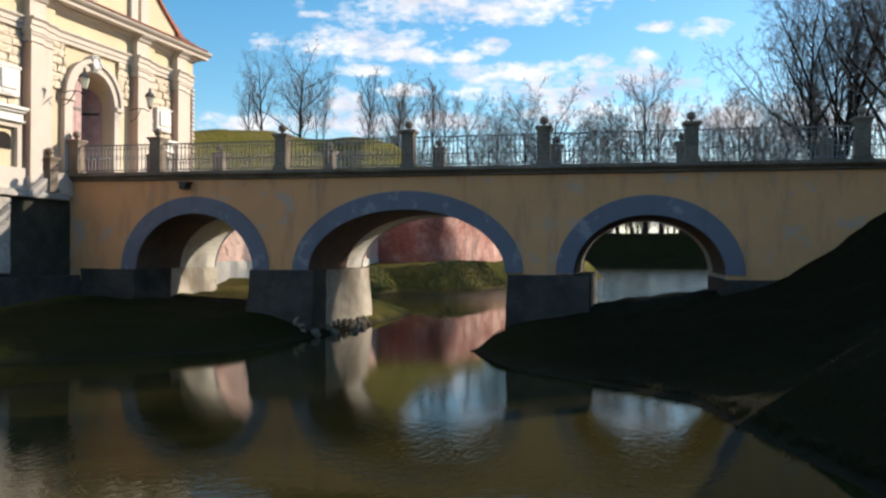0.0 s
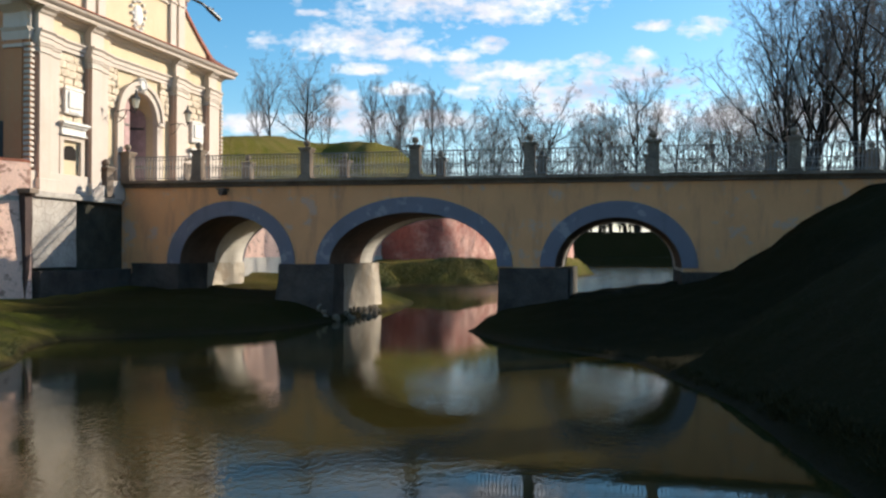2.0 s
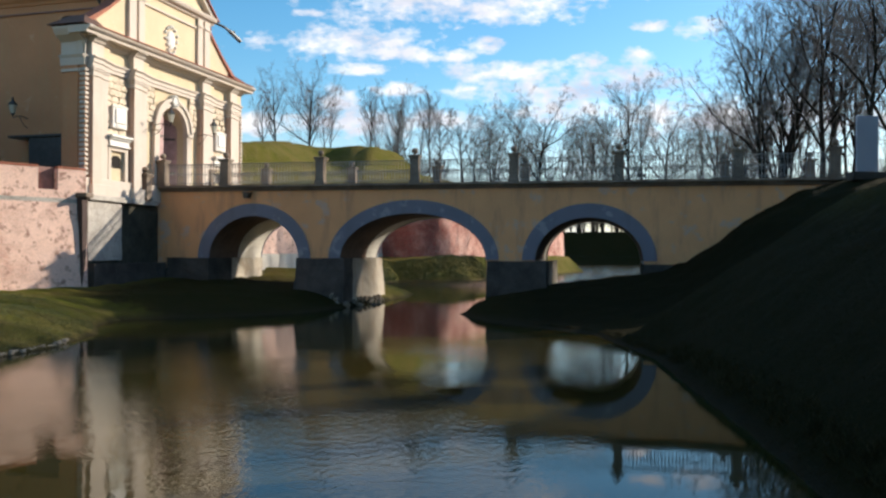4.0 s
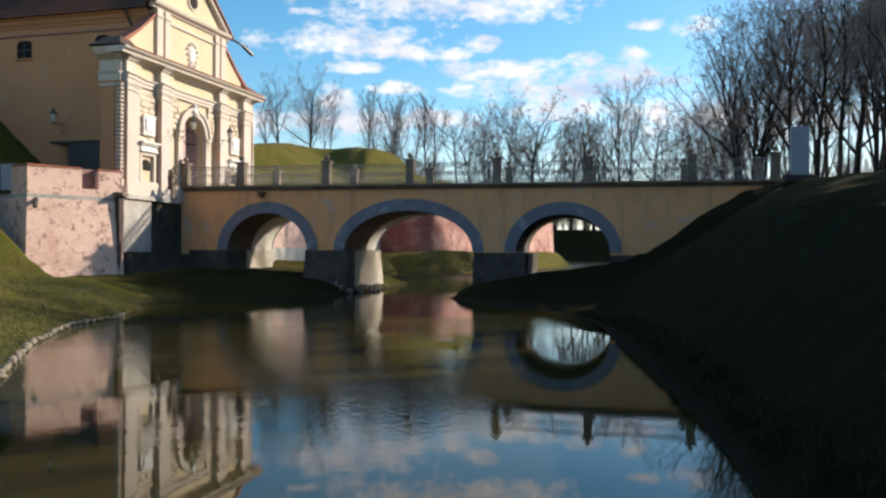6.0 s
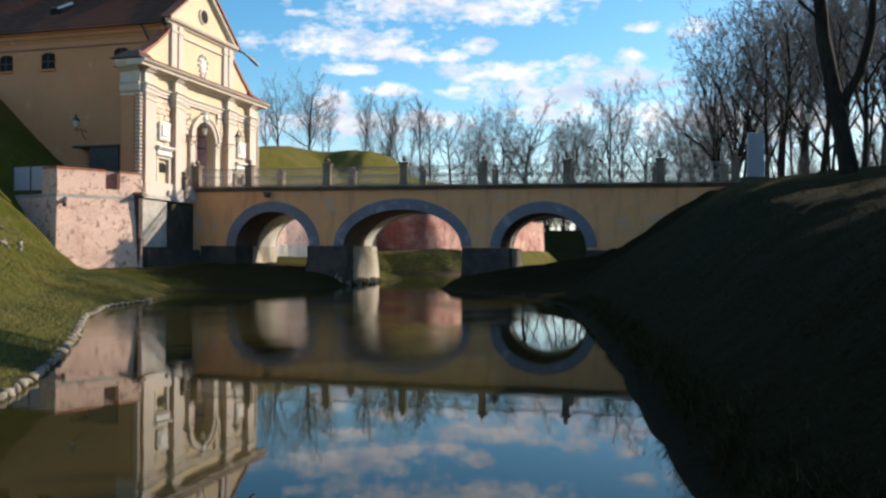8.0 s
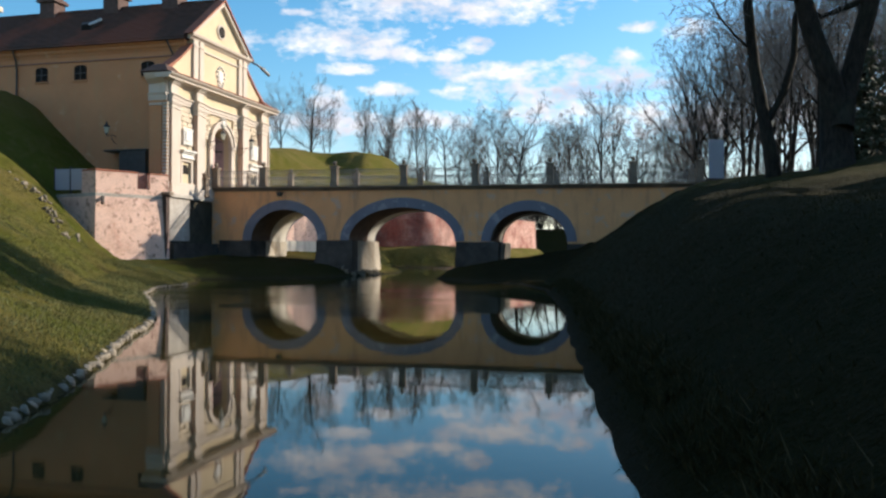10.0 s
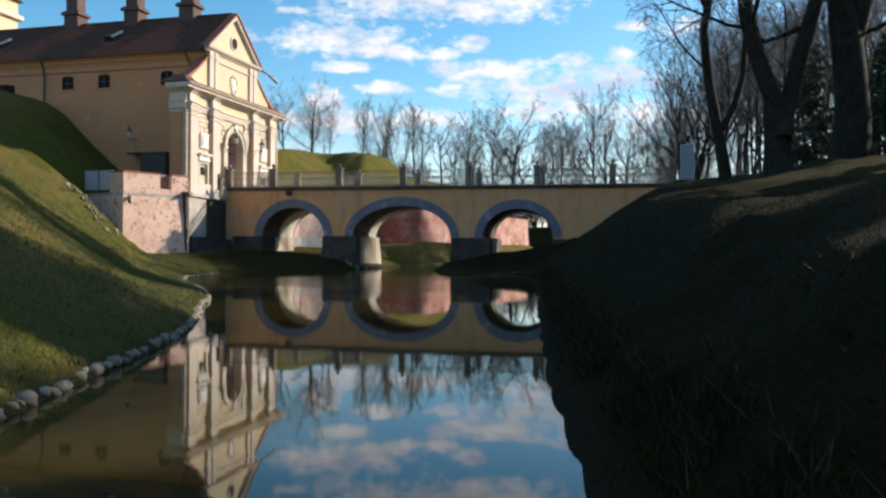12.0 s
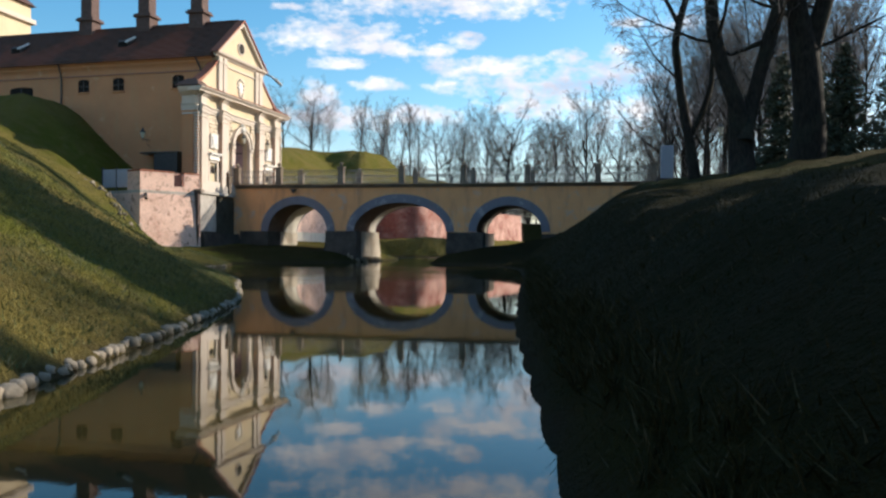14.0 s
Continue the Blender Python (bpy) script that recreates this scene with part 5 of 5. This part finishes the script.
massive = old_tree(7, 25.6, -19.0, "massive old bare tree forking high up", [
    [(0, -0.6, 1.2), (0.0, 0.4, 0.9), (-0.05, 2.0, 0.76), (-0.15, 4.2, 0.70), (-0.2, 6.0, 0.68), (-0.6, 7.7, 0.50), (-0.95, 10.0, 0.42), (-1.2, 13.0, 0.28), (-1.0, 17.0, 0.08)],
    [(0.0, 5.2, 0.48), (0.45, 7.0, 0.46), (0.9, 9.0, 0.40), (1.3, 12.0, 0.28), (1.9, 16.0, 0.08)]], 6.5)

# unseen copy farther along the slope, added to cast shadow on the left bank
for n, (x, y, turn) in enumerate([(36.0, -29.0, 200)]):
    place(copy_thing(massive, pose(0, 0, 0)), x, y, turn, 1.05)


def needle_tree(seed, x, y, height, spread, label, mat=None, drop=0.25):
    """An evergreen: whorls of drooping boughs set with tufts of needles."""
    rng = random.Random(seed)
    wood, tufts = Limbs(), ([], [])
    wood.add([Vector((0, 0, -0.3)), Vector((0.05, 0, height * 0.5)), Vector((0, 0.03, height))], [0.028 * height, 0.016 * height, 0.02], 8)
    z = height * 0.06
    while z < height * 0.99:
        reach = spread * (1 - (z / height) ** 1.3) + 0.15
        for b in range(7):
            a = rng.uniform(0, math.tau)
            size = reach * rng.uniform(0.6, 1.1)
            tip = Vector((math.cos(a) * size, math.sin(a) * size, -drop * size + 0.12 * size * rng.random()))
            root = Vector((0, 0, z + rng.uniform(-0.15, 0.15)))
            wood.add([root, root + tip * 0.5 + Vector((0, 0, 0.06 * size)), root + tip], [0.03, 0.02, 0.008], 3)
            for k in range(max(8, int(size * 24))):
                f = rng.uniform(0.18, 1.0)
                p = root + tip * f + Vector((rng.gauss(0, 0.13), rng.gauss(0, 0.13), rng.gauss(-0.05, 0.10))) * (0.5 + size * 0.3)
                d = Vector((rng.gauss(0, 1), rng.gauss(0, 1), rng.gauss(-0.4, 0.6))).normalized()
                s = d.cross(Vector((rng.gauss(0, 1), rng.gauss(0, 1), rng.gauss(0, 1)))).normalized()
                n0 = len(tufts[0])
                l, w = rng.uniform(0.20, 0.42), rng.uniform(0.05, 0.10)
                tufts[0].extend([p - s * w, p + d * l * 0.5 + s * w, p + d * l, p + d * l * 0.4 - s * w * 1.2])
                tufts[1].append((n0, n0 + 1, n0 + 2, n0 + 3))
        z += 0.34
    tree = tagged(empty("evergreen_tree"), label, "tree", group="evergreens in the park")
    part("trunk", wood.mesh("trunk", M_BARK), None, tree)
    me = bpy.data.meshes.new("crown")
    me.from_pydata([tuple(p) for p in tufts[0]], [], tufts[1])
    me.materials.append(M_NEEDLE)
    part("crown", me, None, tree)
    return place(tree, x, y)


needle_tree(1, 33.0, -11.5, 13.0, 2.8, "tall dark spruce with drooping boughs")
needle_tree(2, 26.4, -9.0, 8.0, 2.2, "dense dark evergreen behind the old trees")
needle_tree(5, 28.6, -14.0, 7.0, 2.4, "dense dark evergreen behind the old trees")
needle_tree(4, 29.6, -3.5, 9.0, 2.4, "dense dark evergreen behind the old trees")
# unseen row beyond the view's right edge, added to shade both banks
edge = random.Random(12)
for n, (y, h) in enumerate([(-45.0, 7.5), (-41.0, 10.5), (-37.5, 10.0), (-33.8, 7.0), (-30.4, 7.5), (-26.2, 20.0), (-23.6, 7.5), (-20.4, 7.0), (-12.4, 10.8), (-9.3, 9.6), (-6.0, 11.2)]):
    x, y = 35.2 + edge.uniform(-1.0, 1.2), y + edge.uniform(-0.6, 0.6)
    spruce = needle_tree(20, x, y, 11.0, 3.4, "dark spruce added out of view to shade the banks") if n == 0 else copy_thing(spruce, pose(0, 0, 0))
    place(spruce, x, y, 50.0 * n, h / 11.0)

# ---------------------------------------------------------------- edging stones, rubble, lamp
def pebble(seed, sub=2):
    rng = random.Random(seed)
    bm = bmesh.new()
    bmesh.ops.create_icosphere(bm, subdivisions=sub, radius=0.5)
    off = Vector((rng.uniform(0, 50), rng.uniform(0, 50), 0))
    for w in bm.verts:
        w.co /= max(abs(w.co.x), abs(w.co.y), abs(w.co.z)) ** 0.55 * 0.5 ** -0.55
        w.co *= 1 + 0.4 * noise.noise(w.co * 2.2 + off)
        w.co.z *= 0.8
    return mesh_of(bm, "stone", M_EDGE, sub > 1)


M_EDGE = plain("field_stone", (0.20, 0.165, 0.12), 0.85, 0, 0.45, 2.2, 0.6, 12.0, 0.03)
PEBBLES = [pebble(k, 2) for k in range(6)]
edging = tagged(empty("stone_edging"), "row of rounded field stones along the water's edge", "edging", kind="structure")
rng = random.Random(5)
line = [(np.interp(y, LEFT_Y, LEFT_X), y) for y in np.arange(-62, -17.5, 0.05)]
gone, lastp, count = 0.0, line[0], 0
for p in line[1:]:
    gone += math.dist(p, lastp)
    lastp = p
    if gone > 0.15:
        gone = rng.uniform(-0.03, 0.03)
        s = rng.uniform(0.14, 0.21)
        m = Matrix.Translation((p[0] - 0.02 + rng.uniform(-0.06, 0.06), p[1], rng.uniform(0.02, 0.07))) @ Euler((rng.uniform(-0.3, 0.3), rng.uniform(-0.3, 0.3), rng.uniform(0, 6))).to_matrix().to_4x4() @ Matrix.Diagonal((s, s * rng.uniform(0.7, 1.0), s * rng.uniform(0.7, 1.0), 1))
        part("stone", PEBBLES[rng.randrange(6)], None, edging, at=m)
        count += 1

rubble = tagged(empty("pier_rubble"), "loose rubble stones heaped at the foot of the pier", "rubble")
for k in range(70):
    a = rng.random()
    x, y = -3.55 + abs(rng.gauss(0, 0.32)), -0.4 + 5.8 * a
    if a < 0.2:
        x, y = rng.uniform(-4.2, -3.2), rng.uniform(-0.9, -0.2)
    s = rng.uniform(0.14, 0.38)
    m = Matrix.Translation((x, y, max(0.02, 0.36 - 0.7 * (x + 3.55)) * rng.uniform(0.3, 1.0))) @ Euler((rng.uniform(0, 6), rng.uniform(0, 6), rng.uniform(0, 6))).to_matrix().to_4x4() @ Matrix.Diagonal((s, s * 0.8, s * 0.7, 1))
    part("stone", PEBBLES[rng.randrange(6)], None, rubble, at=m)

# stones breaking through the turf beside the bastion corner
outcrop = tagged(empty("stone_outcrop"), "rough stones breaking through the turf beside the bastion", "stones")
for k in range(46):
    a = k / 45
    x, y = -15.2 + 5.6 * a + rng.gauss(0, 0.25), -18.7 - 2.9 * a + rng.gauss(0, 0.25)
    s = rng.uniform(0.10, 0.34)
    m = Matrix.Translation((x, y, on_ground(x, y, 0.0))) @ Euler((rng.uniform(0, 6), rng.uniform(0, 6), rng.uniform(0, 6))).to_matrix().to_4x4() @ Matrix.Diagonal((s, s * 0.8, s * 0.7, 1))
    part("stone", PEBBLES[rng.randrange(6)], None, outcrop, at=m)

lamp = tagged(empty("street_lamp", pose(25.4, 10.3, on_ground(25.4, 10.3))), "black cast-iron park lamp with a glass lantern", "street lamp")
part("pole", lathe([(0.16, 0.0), (0.17, 0.3), (0.09, 0.4), (0.07, 1.2), (0.05, 4.6), (0.08, 4.65), (0.04, 4.8)], 12), M_IRON, lamp)
part("lantern", lathe([(0.12, 4.8), (0.26, 5.4), (0.02, 5.42)], 6), M_LAMPGLASS, lamp, "six-sided glass lantern")
part("hood", lathe([(0.31, 5.4), (0.2, 5.6), (0.07, 5.7), (0.02, 5.9)], 6), M_IRON, lamp)


# ---------------------------------------------------------------- turf: short tufts where the camera passes near
def turf(name, label, spots, seed, low, high, mat, wide=1.0):
    rng = np.random.default_rng(seed)
    n = len(spots)
    x, y = spots[:, 0], spots[:, 1]
    z = ground_height(x, y)
    keep = z > 0.06
    x, y, z = x[keep], y[keep], z[keep]
    n = len(x)
    lift = np.array([0.22 * noise.noise(Vector((a * 0.35, b * 0.35, 0))) + 0.10 * noise.noise(Vector((a * 1.085, b * 1.085, 0))) + 0.05 * noise.noise(Vector((a * 2.8, b * 2.8, 0))) for a, b in zip(x, y)])
    z = z + lift * np.clip(z / 1.2, 0.06, 1.0) - 0.02
    a = rng.uniform(0, math.tau, n)
    h = rng.uniform(low, high, n)
    w = rng.uniform(0.004, 0.010, n) * wide
    lean = rng.normal(0, 0.6, (n, 2)) * h[:, None]
    base = np.stack([x, y, z], -1)
    side = np.stack([np.cos(a) * w, np.sin(a) * w, 0 * a], -1)
    tip = base + np.stack([lean[:, 0], lean[:, 1], h], -1)
    verts = np.stack([base - side, base + side, tip], 1).reshape(-1, 3)
    faces = np.arange(3 * n).reshape(-1, 3)
    me = bpy.data.meshes.new(name)
    me.from_pydata(verts.tolist(), [], faces.tolist())
    me.materials.append(mat)
    tagged(new(name, me), label, "grass", kind="stuff")


# darker copy of the grass blades, coloured for the shaded bank
def make_shade_blade(gg, co, geo):
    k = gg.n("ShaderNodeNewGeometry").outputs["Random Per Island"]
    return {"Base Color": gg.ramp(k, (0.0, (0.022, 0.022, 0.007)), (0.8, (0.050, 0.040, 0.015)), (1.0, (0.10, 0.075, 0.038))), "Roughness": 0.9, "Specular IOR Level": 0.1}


M_SHADEBLADE = material("shade_dark_blades", make_shade_blade)


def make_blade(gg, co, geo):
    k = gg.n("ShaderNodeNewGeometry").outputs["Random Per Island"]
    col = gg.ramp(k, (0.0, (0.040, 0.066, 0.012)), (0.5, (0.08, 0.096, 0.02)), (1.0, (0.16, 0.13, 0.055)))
    return {"Base Color": col, "Roughness": 0.8}


M_BLADE = material("grass_blades", make_blade)
r = np.random.default_rng(3)
yy = r.uniform(-62, -12, 130000)
xx = np.interp(yy, LEFT_Y, LEFT_X) - np.abs(r.normal(0, 6.0, 130000)) - 0.1
turf("grass_tuft_field", "short green and straw-coloured grass on the sunny bank", np.stack([xx, yy], -1), 1, 0.03, 0.10, M_BLADE, 1.3)
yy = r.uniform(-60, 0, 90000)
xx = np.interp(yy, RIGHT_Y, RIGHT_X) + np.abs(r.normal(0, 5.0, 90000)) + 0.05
turf("grass_tuft_slope", "rough unmown grass on the shaded bank", np.stack([xx, yy], -1), 2, 0.02, 0.08, M_SHADEBLADE)
yy = r.uniform(14, 46, 26000)
xx = np.interp(yy, LEFT_Y, LEFT_X) - r.uniform(0.05, 4.0, 26000)
xx = np.where(np.array([float(to_line(a, b, BASTION)) for a, b in zip(xx, yy)]) > 0.7, xx, 1e4)
turf("grass_tuft_berm", "shaggy yellow-green grass below the round bastion", np.stack([xx, yy], -1)[(xx < 1e3) & ~within(xx, yy, BASTION)], 3, 0.10, 0.30, M_BLADE, 3.0)
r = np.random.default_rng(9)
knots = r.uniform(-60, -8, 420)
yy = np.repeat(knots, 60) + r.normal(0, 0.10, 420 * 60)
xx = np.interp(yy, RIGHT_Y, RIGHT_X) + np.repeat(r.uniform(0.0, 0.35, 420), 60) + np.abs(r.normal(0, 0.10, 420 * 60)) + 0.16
turf("grass_tuft_shore", "ragged grass tussocks overhanging the shaded water", np.stack([xx, yy], -1), 5, 0.05, 0.20, M_SHADEBLADE, 1.0)
